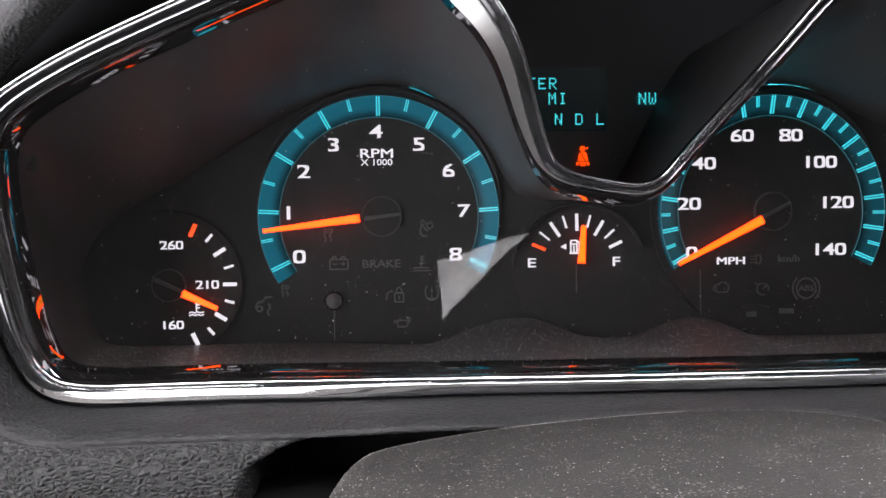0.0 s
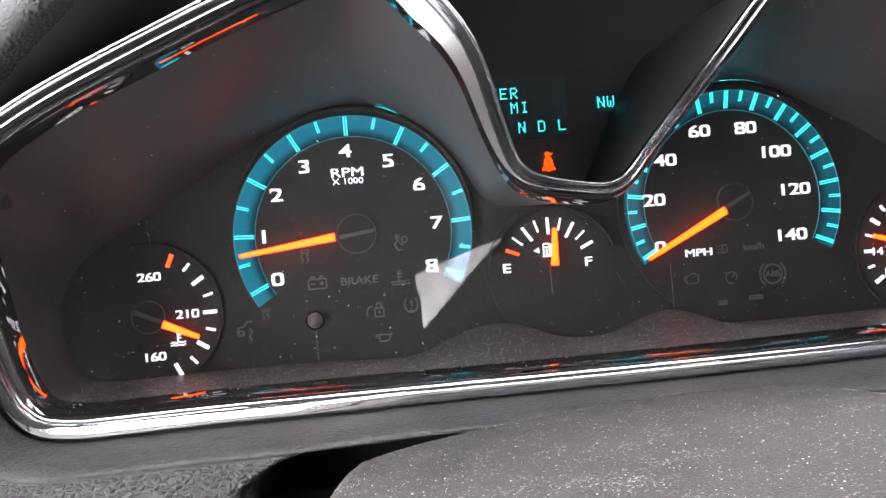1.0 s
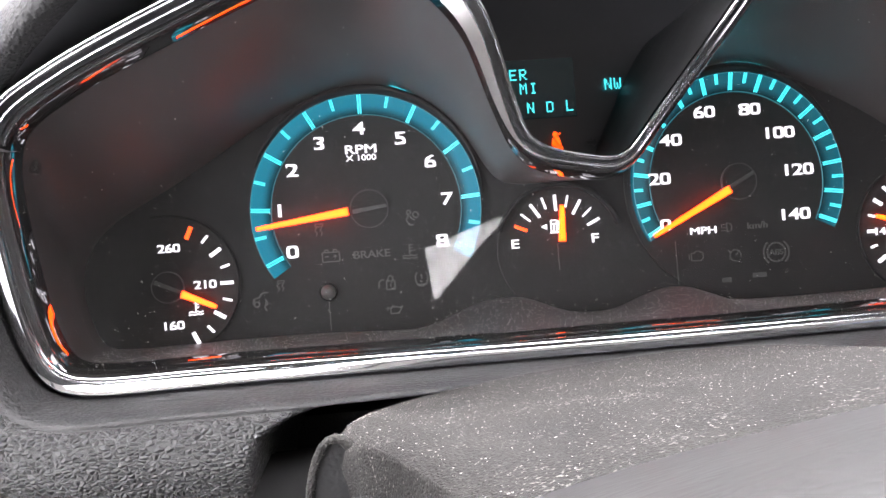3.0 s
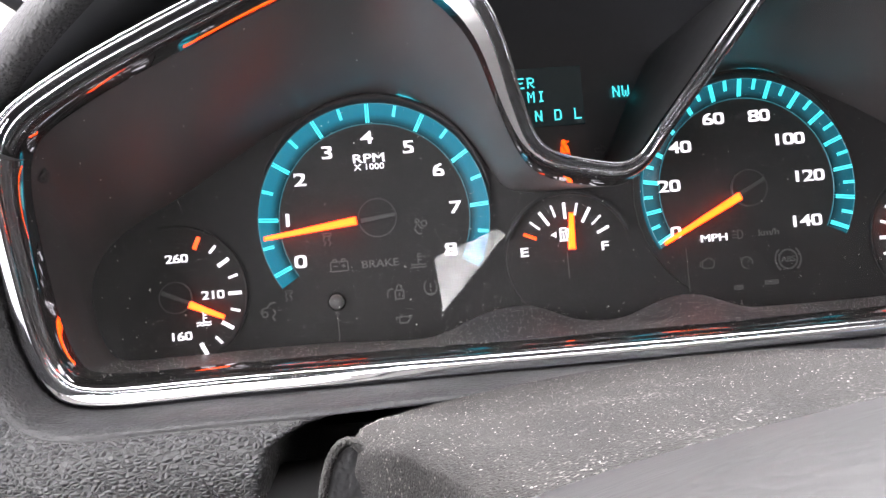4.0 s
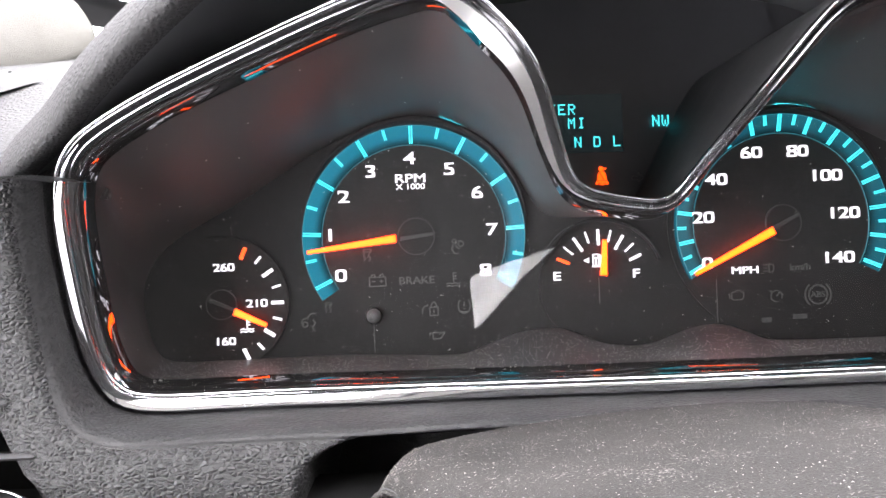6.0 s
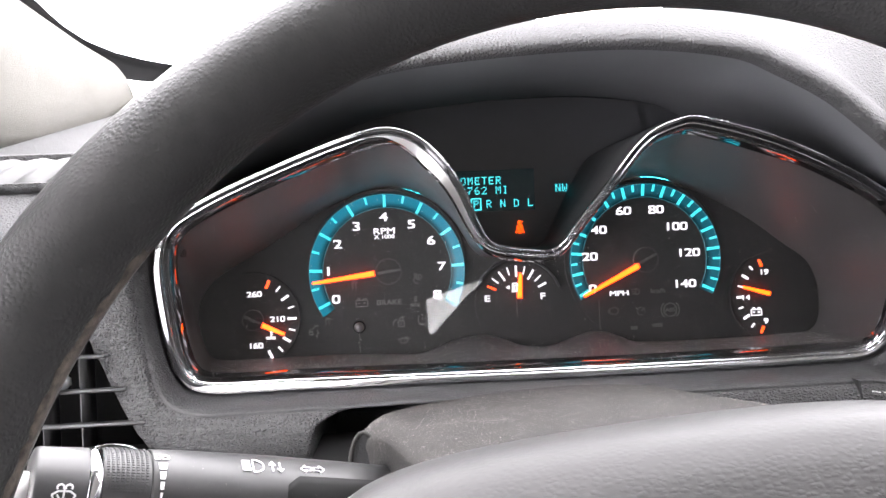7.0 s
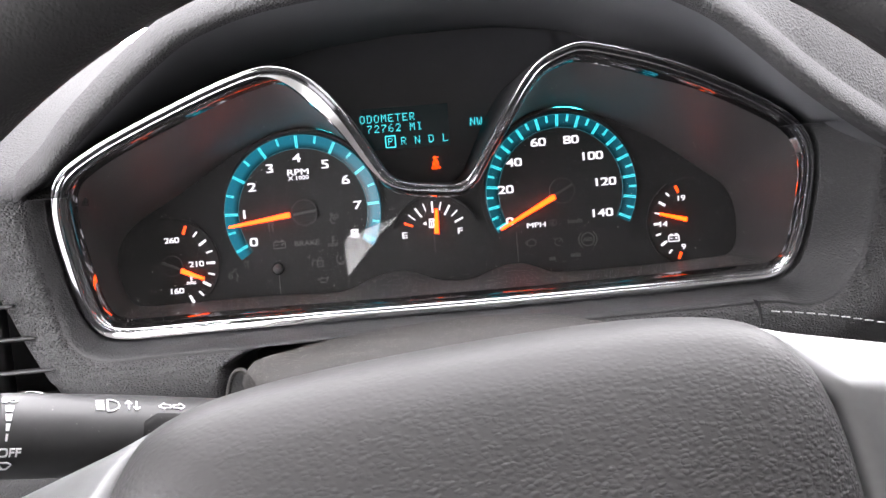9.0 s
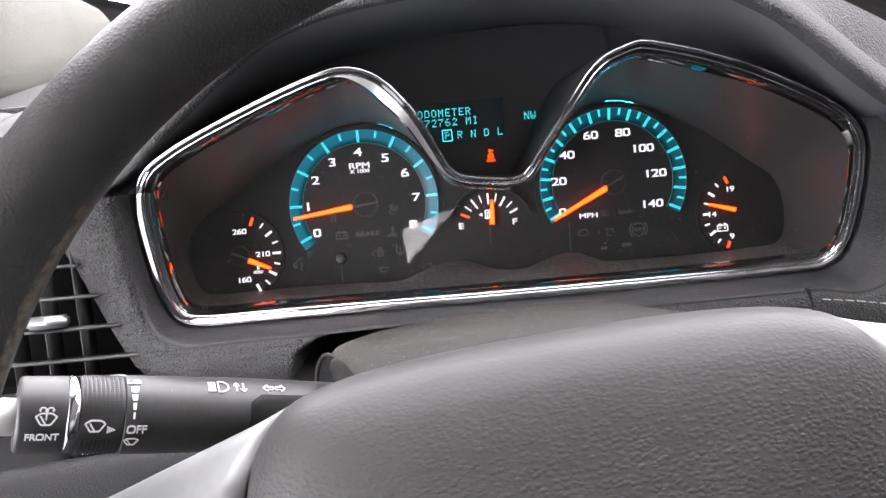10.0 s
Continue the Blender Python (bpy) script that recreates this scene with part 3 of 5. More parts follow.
def big_dial(name, x, z, label, start, end, light, hood, shroud_glow):
    d = scale_dial(name, x, z, 0.0490, label)
    part("ring", cone(bmesh.new(), x, z, [(RING_IN[0], 0.0), RING_IN, (0.0418, on_ring(0.0418)), RING_OUT, (0.0461, -0.0030), (0.0463, 0.0)], start, end), light, d, "backlit teal dished ring", smooth=False)
    for r in (RING_IN[0] - 0.0001, RING_OUT[0] - 0.0002):
        part("ring_edge", cone(bmesh.new(), x, z, [(r, on_ring(r) + 0.0002), (r + 0.00003, on_ring(r) - 0.0003), (r + 0.00025, on_ring(r) - 0.0003), (r + 0.0003, on_ring(r) + 0.0002)], start, end), TEAL_EDGE, d)
    rows = []
    for r, y in ((0.0467, -0.0002), (0.0476, -0.0056), (0.0484, -0.0060), (0.0496, -0.0050), (0.0501, -0.0002)):
        row = []
        for i in range(71):
            a, k = radians(hood[0] + (hood[1] - hood[0]) * i / 70), math.sin(math.pi * i / 70) ** 0.6
            q = 0.0467 + (r - 0.0467) * (0.25 + 0.75 * k)
            row.append((x + q * math.cos(a), y * k, z + q * math.sin(a)))
        rows.append(row)
    bm = bmesh.new()
    sheet(bm, rows)
    part("rim", bm, HUBCAP, d, "low black rim over the dial")
    # glowing strip added out of sight behind the rim, to tint the shroud teal
    part("shroud_glow_strip", cone(bmesh.new(), x, z, [(0.0501, -0.0010), (0.0502, -0.0001)], (hood[0] + hood[1]) / 2 - 4, (hood[0] + hood[1]) / 2 - 24), shroud_glow, d, "added hidden teal strip that tints the shroud")
    return d


def ring_tick(parent, x, z, a, r0, r1, w):
    """A lit prism across the ring, bright along both its edges."""
    c, s = math.cos(radians(a)), math.sin(radians(a))
    core, edges = bmesh.new(), bmesh.new()
    for bm, o, half, lift in ((core, 0.0, 0.5, 0.0003), (edges, -0.36, 0.17, 0.0006), (edges, 0.36, 0.17, 0.0006)):
        rows = []
        for r in (r0, r1):
            y = on_ring(r)
            rows.append([(x + r * c - (o + e) * w * s, y - h, z + r * s + (o + e) * w * c) for e, h in ((-half, -0.0002), (-half, lift), (half, lift), (half, -0.0002))])
        vs = sheet(bm, rows, closed=True)
        bm.faces.new(vs[0][::-1])
        bm.faces.new(vs[1])
    t = part("tick", core, TEAL_CORE, parent, smooth=False)
    part("tick_edge", edges, TEAL, t, smooth=False)


def sweep(i, n):
    return 206 - 232 * i / n


tach = big_dial("tachometer", 0.0009, 0.015, "tachometer dial with white figures", 213, -30, ring_light("tachometer_ring", 0.0009, 0.015, (0.0, 0.22, 0.31), 0.04, 0.52), (160, 0), glowing("tachometer_shroud_glow", (0.01, 0.62, 0.70), 14.0))
for i in range(17):
    ring_tick(tach, 0.0009, 0.015, sweep(i, 16), 0.0385 if i % 2 == 0 else 0.0414, 0.0456, 0.0014 if i % 2 == 0 else 0.0011)
TACH = [(-0.030, 0.0), (-0.0338, 0.0168), (-0.0277, 0.0325), (-0.0163, 0.0426), (0.0, 0.0476), (0.0163, 0.0426), (0.0277, 0.0325), (0.0335, 0.0168), (0.030, 0.0)]
for i, (x, z) in enumerate(TACH):
    numeral(tach, str(i), x, z, 0.0050)
numeral(tach, "RPM", 0.0, 0.0392, 0.0034, 1.42, bold=0.0, name="legend")
numeral(tach, "X 1000", 0.0, 0.0358, 0.0024, 1.22, bold=0.010, name="legend")
part("hub", disc(bmesh.new(), 0.0016, 0.015, 0.0075, -0.0024, -0.0010, 40), FACE, tach, "dark round hub cap", smooth=False)
needle(tach, (-0.0068, 0.0144), (-0.0432, 0.0100), 0.0030, 0.0014)
speedo = big_dial("speedometer", 0.1566, 0.015, "speedometer dial with white figures", 209, -29, ring_light("speedometer_ring", 0.1566, 0.015, (0.0, 0.21, 0.28), 0.02, 0.26), (175, 15), glowing("speedometer_shroud_glow", (0.01, 0.62, 0.66), 90.0))
for i in range(29):
    ring_tick(speedo, 0.1566, 0.015, sweep(i, 28), 0.0388 if i % 2 == 0 else 0.0416, 0.0457, 0.0014 if i % 2 == 0 else 0.0011)
SPEED = [(0.124, -0.001), (0.123, 0.0184), (0.1291, 0.0343), (0.1447, 0.0452), (0.1647, 0.0452), (0.1774, 0.0345), (0.1845, 0.0183), (0.1814, -0.0005)]
for i, (x, z) in enumerate(SPEED):
    numeral(speedo, str(20 * i), x, z, 0.0048)
numeral(speedo, "MPH", 0.1399, -0.0045, 0.0029, 1.42, bold=0.0, name="legend")
part("hub", disc(bmesh.new(), 0.157, 0.015, 0.0075, -0.0024, -0.0010, 40), FACE, speedo, "dark round hub cap", smooth=False)
needle(speedo, (0.1520, 0.0118), (0.1180, -0.0052), 0.0030, 0.0014)

fuel = scale_dial("fuel_gauge", 0.0785, -0.0075, 0.0262, "small fuel gauge at half full")
for i in range(9):
    a = 156.5 - 131 * i / 8
    tick(fuel, 0.078, -0.0044, a, 0.0140 if i in (0, 8) else (0.0128 if i % 2 == 0 else 0.0145), 0.0195, 0.0011 if i % 2 == 0 else 0.0007, RED if i == 0 else WHITE)
numeral(fuel, "E", 0.0599, -0.0039, 0.0036)
numeral(fuel, "F", 0.0935, -0.0039, 0.0036)
needle(fuel, (0.0790, -0.0042), (0.0800, 0.0105), 0.0028, 0.0016)
temp = scale_dial("temperature_gauge", -0.079, -0.0095, 0.0270, "small coolant temperature gauge")
for i in range(9):
    tick(temp, -0.079, -0.010, 65.6 - 131.2 * i / 8, 0.0202 if i % 2 == 0 else 0.0216, 0.0252, 0.0014 if i % 2 == 0 else 0.0009, RED if i == 0 else WHITE)
for s, x, z in (("260", -0.0777, 0.0052), ("210", -0.0648, -0.0100), ("160", -0.0777, -0.0251)):
    numeral(temp, s, x, z, 0.0032, 1.35)
part("hub", disc(bmesh.new(), -0.079, -0.010, 0.0060, -0.0024, -0.0010, 36), FACE, temp, "dark round hub cap", smooth=False)
needle(temp, (-0.0735, -0.0130), (-0.0608, -0.0190), 0.0026, 0.0014)
volt = scale_dial("voltmeter", 0.236, -0.0105, 0.0270, "small battery voltage gauge")
for i in range(9):
    tick(volt, 0.237, -0.0105, 114 + 132 * i / 8, 0.0202 if i % 2 == 0 else 0.0216, 0.0245, 0.0014 if i % 2 == 0 else 0.0009, RED if i in (0, 8) else WHITE)
for s, x, z in (("19", 0.2307, 0.0042), ("14", 0.2187, -0.0108), ("9", 0.2305, -0.0258)):
    numeral(volt, s, x, z, 0.0032, 1.35)
needle(volt, (0.2325, -0.0090), (0.2160, -0.0042), 0.0024, 0.0014)


def strokes(lines, w, y0=-0.0003, y1=0.0):
    """A line drawing: polylines in x and z, each stroke w wide."""
    bm = bmesh.new()
    for line in lines:
        for p, q in zip(line, line[1:]):
            if (Vector(p) - Vector(q)).length > 1e-7:
                bar(bm, p, q, w, w, y0, y1)
    return bm


def loop(x, z, rx, rz, a0=0, a1=360, n=16):
    return [(x + rx * math.cos(radians(a0 + (a1 - a0) * i / n)), z + rz * math.sin(radians(a0 + (a1 - a0) * i / n))) for i in range(n + 1)]


def quad(x0, z0, x1, z1):
    return [(x0, z0), (x1, z0), (x1, z1), (x0, z1), (x0, z0)]


BATTERY = [quad(-1, -0.6, 1, 0.5), [(-0.7, 0.5), (-0.7, 0.8), (-0.3, 0.8), (-0.3, 0.5)], [(0.3, 0.5), (0.3, 0.8), (0.7, 0.8), (0.7, 0.5)], [(-0.7, 0), (-0.25, 0)], [(0.25, 0), (0.7, 0)], [(0.47, -0.22), (0.47, 0.22)]]
COOLANT = [[(0, 1), (0, -0.4)], [(0, 0.9), (0.45, 0.9)], [(0, 0.5), (0.45, 0.5)], [(0, 0.1), (0.45, 0.1)], [(-1, -0.6), (-0.6, -0.45), (-0.2, -0.6), (0.2, -0.45), (0.6, -0.6), (1, -0.45)], [(-1, -0.95), (-0.6, -0.8), (-0.2, -0.95), (0.2, -0.8), (0.6, -0.95), (1, -0.8)]]
PADLOCK = [quad(-0.1, -0.9, 0.9, 0.1), loop(0.4, 0.1, 0.32, 0.65, 0, 180, 10), [(0.4, -0.2), (0.4, -0.6)], [(-1, -0.7), (-1, -0.1), (-0.7, 0.3), (-0.3, 0.3)]]
OILCAN = [[(-0.6, -0.5), (0.4, -0.5), (1, 0.4), (0.5, 0.2), (0.2, 0.3), (-0.6, 0.3), (-0.6, -0.5)], [(-0.6, 0.1), (-1, 0.3), (-1, -0.1)], [(-0.3, 0.3), (-0.3, 0.6)]]
ENGINE = [[(-0.7, -0.5), (-0.7, 0.4), (-0.3, 0.4), (-0.1, 0.65), (0.5, 0.65), (0.6, 0.4), (0.9, 0.4), (0.9, -0.3), (0.6, -0.6), (-0.4, -0.6), (-0.7, -0.5)], [(-1, -0.4), (-1, 0.3)]]
CRUISE = [loop(0, 0, 0.75, 0.75, -20, 290, 20), [(0, 0), (0.6, 0.6)], [(-1, 0.8), (-0.7, 0.55)]]
BRAKEDISC = [loop(0, 0, 0.72, 0.72), loop(0, 0, 1, 1, 130, 230, 10), loop(0, 0, 1, 1, -50, 50, 10)]
AIRBAG = [loop(-0.25, 0.62, 0.24, 0.24, 0, 360, 10), [(-0.3, 0.25), (-0.62, -0.3), (-0.25, -0.9), (0.25, -0.9)], [(-0.15, 0.2), (0.1, -0.25), (0.45, -0.3)], loop(0.55, 0.28, 0.34, 0.34, 0, 360, 12)]
CAR = [[(-0.9, -0.2), (-0.75, 0.25), (-0.3, 0.35), (0.0, 0.75), (0.5, 0.75)], loop(-0.55, -0.25, 0.24, 0.24, 0, 360, 10), [(0.3, -0.9), (0.1, -0.5), (0.4, -0.2), (0.2, 0.2)]]
FOG = [[(-0.1, -0.7), (-0.1, 0.7), (0.5, 0.5), (0.7, 0), (0.5, -0.5), (-0.1, -0.7)], [(-1, 0.45), (-0.3, 0.45)], [(-1, 0), (-0.3, 0)], [(-1, -0.45), (-0.3, -0.45)]]
SKID = [[(-0.6, -1), (-0.3, -0.5), (-0.7, -0.1), (-0.4, 0.4)], [(0.2, -1), (0.5, -0.5), (0.1, -0.1), (0.4, 0.4)], quad(-0.6, 0.5, 0.6, 0.9)]
TYRE = [loop(0, 0, 0.8, 1, 130, 410, 18), [(0, 0.5), (0, -0.1)], [(0, -0.35), (0, -0.5)], [(-0.6, -0.8), (0.6, -0.8)]]
WIPER = [[(-1, 0.45), (-0.5, 0.8), (0.5, 0.8), (1, 0.45), (0.45, -0.4), (-0.45, -0.4), (-1, 0.45)], [(0, -0.4), (-0.55, 0.5)]]
SPRAY = WIPER + [loop(-0.35, 1.15, 0.3, 0.25, -40, 220, 8), loop(0.35, 1.15, 0.3, 0.25, -40, 220, 8), [(0, 0.1), (0, 1.0)]]
LAMP = [[(-1.1, z), (-0.35, z)] for z in (-0.55, -0.28, 0, 0.28, 0.55)] + [[(-0.1, -0.7), (-0.1, 0.7), (0.3, 0.7), (0.8, 0.35), (0.9, 0), (0.8, -0.35), (0.3, -0.7), (-0.1, -0.7)]]
ARROWS = [[(-1.5, 0), (-0.9, 0.55), (-0.9, 0.25), (-0.15, 0.25), (-0.15, -0.25), (-0.9, -0.25), (-0.9, -0.55), (-1.5, 0)], [(1.5, 0), (0.9, 0.55), (0.9, 0.25), (0.15, 0.25), (0.15, -0.25), (0.9, -0.25), (0.9, -0.55), (1.5, 0)]]
UPDOWN = [[(-0.4, -0.7), (-0.4, 0.7)], [(-0.75, 0.25), (-0.4, 0.75), (-0.05, 0.25)], [(0.5, 0.7), (0.5, -0.7)], [(0.15, -0.25), (0.5, -0.75), (0.85, -0.25)]]


def icon(parent, name, lines, x, z, size, mat, w=0.14, y=-0.0016, label=""):
    return part(name, strokes([[(a * size, b * size) for a, b in line] for line in lines], w * size), mat, parent, label, smooth=False, m=pose(x, y, z))


for owner, x, z, r in ((fuel, 0.0785, -0.0075, 0.0262), (temp, -0.079, -0.0095, 0.0272), (volt, 0.236, -0.0105, 0.0272)):
    part("rim", arc_band(bmesh.new(), x, z, r - 0.0004, r + 0.0012, 20, 160, -0.0046, -0.0004, 60) if owner is fuel else arc_band(bmesh.new(), x, z, r - 0.0004, r + 0.0006, -60 if owner is temp else 120, 100 if owner is temp else 260, -0.0022, -0.0004, 60), HUBCAP, owner, "low black rim")
# warning legends, unlit
for nm, lines, x, z, size in (("battery_legend", BATTERY, -0.015, -0.003, 0.0034), ("coolant_legend", COOLANT, 0.0165, -0.0035, 0.0030), ("padlock_legend", PADLOCK, 0.0065, -0.0150, 0.0034),
                              ("oil_legend", OILCAN, 0.009, -0.0262, 0.0032), ("skid_legend", SKID, -0.0188, 0.0080, 0.0026), ("tyre_legend", TYRE, 0.0205, -0.0145, 0.0032), ("airbag_legend", AIRBAG, 0.0182, 0.0103, 0.0034), ("slip_legend", CAR, -0.0430, -0.0185, 0.0044), ("trailer_legend", SKID, -0.0355, -0.0130, 0.0022)):
    icon(tach, nm, lines, x, z, size, DIM)
numeral(tach, "BRAKE", 0.0012, -0.0032, 0.0030, 1.15, DIM, 0.0, name="legend")
for nm, lines, x, z, size in (("engine_legend", ENGINE, 0.136, -0.0150, 0.0032), ("cruise_legend", CRUISE, 0.153, -0.0160, 0.0032), ("fog_legend", FOG, 0.1505, -0.0040, 0.0028), ("brake_disc_legend", BRAKEDISC, 0.171, -0.0160, 0.0056)):
    icon(speedo, nm, lines, x, z, size, DIM, 0.12)
numeral(speedo, "km/h", 0.1638, -0.0040, 0.0028, 1.15, DIM, 0.0, name="legend")
numeral(speedo, "ABS", 0.171, -0.0160, 0.0024, 1.1, DIM, 0.0, name="legend")
for x, z, w in ((0.1485, -0.0260, 0.004), (0.163, -0.0250, 0.006)):
    part("legend", bar(bmesh.new(), (x - w / 2, z), (x + w / 2, z), 0.002, 0.002, -0.0016, -0.0012), DIM, speedo, smooth=False)
icon(temp, "coolant_symbol", COOLANT, -0.0690, -0.0190, 0.0028, WHITE, 0.17)
icon(volt, "battery_symbol", BATTERY, 0.2245, -0.0200, 0.0032, WHITE, 0.17)
bm = strokes([quad(-0.0012, -0.0024, 0.0012, 0.0024), [(-0.0008, 0.0010), (0.0008, 0.0010)], [(0.0014, -0.0010), (0.0022, -0.0016), (0.0022, 0.0014), (0.0015, 0.0022)], [(-0.0018, -0.0026), (0.0018, -0.0026)], [(0, -0.0022), (0, 0.0004)]], 0.0006)
slab(bm, [(-0.0054, 0.0), (-0.0030, 0.0012), (-0.0030, -0.0012)], -0.0003, 0.0)
part("pump_symbol", bm, WHITE, fuel, smooth=False, m=pose(0.0765, -0.0016, 0.0022))
# slots and edges of the hub caps
for owner, x, z, r, a in ((tach, 0.0016, 0.015, 0.0075, 187), (speedo, 0.157, 0.015, 0.0075, 207), (temp, -0.079, -0.010, 0.0060, 155)):
    c, s = math.cos(radians(a)), math.sin(radians(a))
    part("hub_slot", bar(bmesh.new(), (x - r * 0.95 * c, z - r * 0.95 * s), (x + r * 0.9 * c, z + r * 0.9 * s), 0.0012, 0.0016, -0.0030, -0.0024), HUBGREY, owner, "worn grey slot", smooth=False)
    part("hub_edge", arc_band(bmesh.new(), x, z, r - 0.0001, r + 0.0002, 0, 360, -0.0026, -0.0012, 48), HUBGREY, owner)
# glossy plate added over the tachometer, angled to show a pale wedge of reflected daylight
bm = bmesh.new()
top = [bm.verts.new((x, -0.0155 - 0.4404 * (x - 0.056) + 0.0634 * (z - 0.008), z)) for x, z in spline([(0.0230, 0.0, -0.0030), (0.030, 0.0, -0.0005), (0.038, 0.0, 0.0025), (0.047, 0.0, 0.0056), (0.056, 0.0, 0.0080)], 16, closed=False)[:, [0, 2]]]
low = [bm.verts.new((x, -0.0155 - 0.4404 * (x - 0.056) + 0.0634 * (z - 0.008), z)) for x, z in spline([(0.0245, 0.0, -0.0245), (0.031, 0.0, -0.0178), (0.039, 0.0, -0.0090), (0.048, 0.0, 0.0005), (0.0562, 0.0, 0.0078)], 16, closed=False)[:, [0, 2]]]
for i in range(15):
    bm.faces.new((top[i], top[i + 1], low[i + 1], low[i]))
facet = part("facet", bm, GLINTPLATE, tach, "added clear plate, angled to mirror the door side daylight", smooth=False)
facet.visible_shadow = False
# reset button, and thin grey bars painted in for lines reflected on the dials
bm = bmesh.new()
disc(bm, -0.0170, -0.0170, 0.0037, -0.0030, -0.0008, 28)
part("button_well", bm, GLOSS, tach, smooth=False)
bm = bmesh.new()
bmesh.ops.create_uvsphere(bm, u_segments=24, v_segments=14, radius=0.0029, matrix=pose(-0.0170, -0.0040, -0.0170) @ Matrix.Diagonal((1, 1.3, 1, 1)))
part("reset_button", bm, DIM, tach, "small round grey reset button")
for x, z0, z1, owner in ((-0.0172, -0.0205, -0.0325, tach), (0.0775, -0.0050, -0.0160, fuel), (0.1275, -0.0080, -0.0260, speedo)):
    part("reflected_line", bar(bmesh.new(), (x, z0), (x, z1), 0.0003, 0.0003, -0.0016, -0.0012), DIM, owner, smooth=False)

# driver information display in the notch between the two peaks
display = part("display", slab(bmesh.new(), [(0.030, 0.020), (0.128, 0.020), (0.165, 0.075), (0.158, 0.112), (0.122, 0.1165), (0.065, 0.1160), (0.010, 0.1105), (0.000, 0.075)], 0.0080, 0.0125), SCREEN, cluster, "black display panel with teal characters", smooth=False)
part("display_window", slab(bmesh.new(), [(0.040, 0.0485), (0.0925, 0.0485), (0.0925, 0.0735), (0.040, 0.0735)], 0.0068, 0.0079), glowing("display_backlight", (0.003, 0.05, 0.06), 0.05, (0.01, 0.013, 0.013), 0.2), display, "faintly lit teal window", smooth=False)
FONT = {"O": "0E11111111110E", "D": "1E11111111111E", "M": "111B1515111111", "E": "1F10101E10101F", "T": "1F040404040404", "R": "1E11111E141211", "I": "0E04040404040E",
        "N": "11191915131311", "W": "111111151515" + "0A", "P": "1E11111E101010", "L": "1010101010101F", "7": "1F010204080808", "2": "0E11010204081F", "6": "0608101E11110E"}


def dots(ch, h):
    """A character of lit dots, five across and seven down, about its own middle."""
    bm, s = bmesh.new(), h / 7
    for r in range(7):
        row = int(FONT[ch][2 * r:2 * r + 2], 16)
        for c in range(5):
            if row >> (4 - c) & 1:
                x, z, e = (c - 2) * s * 0.92, (3 - r) * s, s * 0.36
                slab(bm, [(x - e, z - e), (x + e, z - e), (x + e, z + e), (x - e, z + e)], -0.0003, 0)
    return bm


def line_of(text, x, z, h, step):
    for i, ch in enumerate(text):
        if ch != " ":
            part("character", dots(ch, h), LCD, display, smooth=False, m=pose(x + i * step, 0.0066, z))


line_of("ODOMETER", 0.0404, 0.0672, 0.0046, 0.0043)
line_of("72762 MI", 0.0444, 0.0612, 0.0046, 0.0043)
line_of("NW", 0.1070, 0.0612, 0.0048, 0.0041)
for ch, x in (("P", 0.0563), ("R", 0.0642), ("N", 0.0727), ("D", 0.0810), ("L", 0.0896)):
    line_of(ch, x, 0.0530, 0.0046, 0)
part("marker", strokes([quad(-0.0029, -0.0034, 0.0029, 0.0034)], 0.0006), LCD, display, "square round the selected gear", smooth=False, m=pose(0.0563, 0.0066, 0.0530))
bm = bmesh.new()
disc(bm, -0.0002, 0.0028, 0.0010, -0.0003, 0, 16)
slab(bm, [(-0.0019, -0.0020), (0.0006, -0.0020), (-0.0013, 0.0012), (-0.0016, 0.0006)], -0.0003, 0)
slab(bm, [(0.0012, -0.0020), (0.0020, -0.0020), (0.0015, 0.0008), (0.0007, 0.0016), (-0.0008, 0.0016)], -0.0003, 0)
for x0, z0, x1, z1, w in ((-0.0024, -0.0038, -0.0019, -0.0026, 0.0009), (0.0024, -0.0038, 0.0019, -0.0026, 0.0009), (-0.0013, -0.0028, 0.0013, -0.0028, 0.0007), (-0.0010, -0.0038, 0.0010, -0.0038, 0.0006), (0.0012, 0.0026, 0.0020, 0.0032, 0.0005)):
    bar(bm, (x0, z0), (x1, z1), w, w, -0.0003, 0)
part("seat_belt_lamp", bm, RED, display, "glowing red warning lamp", smooth=False, m=pose(0.0825, 0.0066, 0.0384))
icon(display, "turn_arrow", [[(-1, 0.3), (0.1, 0.3), (0.1, 0.8), (1, 0), (0.1, -0.8), (0.1, -0.3), (-1, -0.3), (-1, 0.3)]], 0.0985, 0.0370, 0.0026, DIM, 0.14, 0.0076)

# clear lens across the frame
def bend(x, z):
    u, v = (np.asarray(x) - 0.08) / 0.19, np.asarray(z) / 0.08
    return np.stack([u * 0 + 1, u, v, u * u, v * v, u * v, u * u * v], -1)


coef = np.linalg.lstsq(bend(trim[:, 0], trim[:, 2]), trim[:, 1], rcond=None)[0]


def lens_y(x, z):
    return float(bend(x, z) @ coef) + 0.003


def inside(x, z):
    a, b = trim[:, [0, 2]], np.roll(trim, -1, 0)[:, [0, 2]]
    cross = (a[:, 1] > z) != (b[:, 1] > z)
    at = a[:, 0] + (z - a[:, 1]) / np.where(cross, b[:, 1] - a[:, 1], 1) * (b[:, 0] - a[:, 0])
    return int((cross & (at > x)).sum()) % 2 == 1


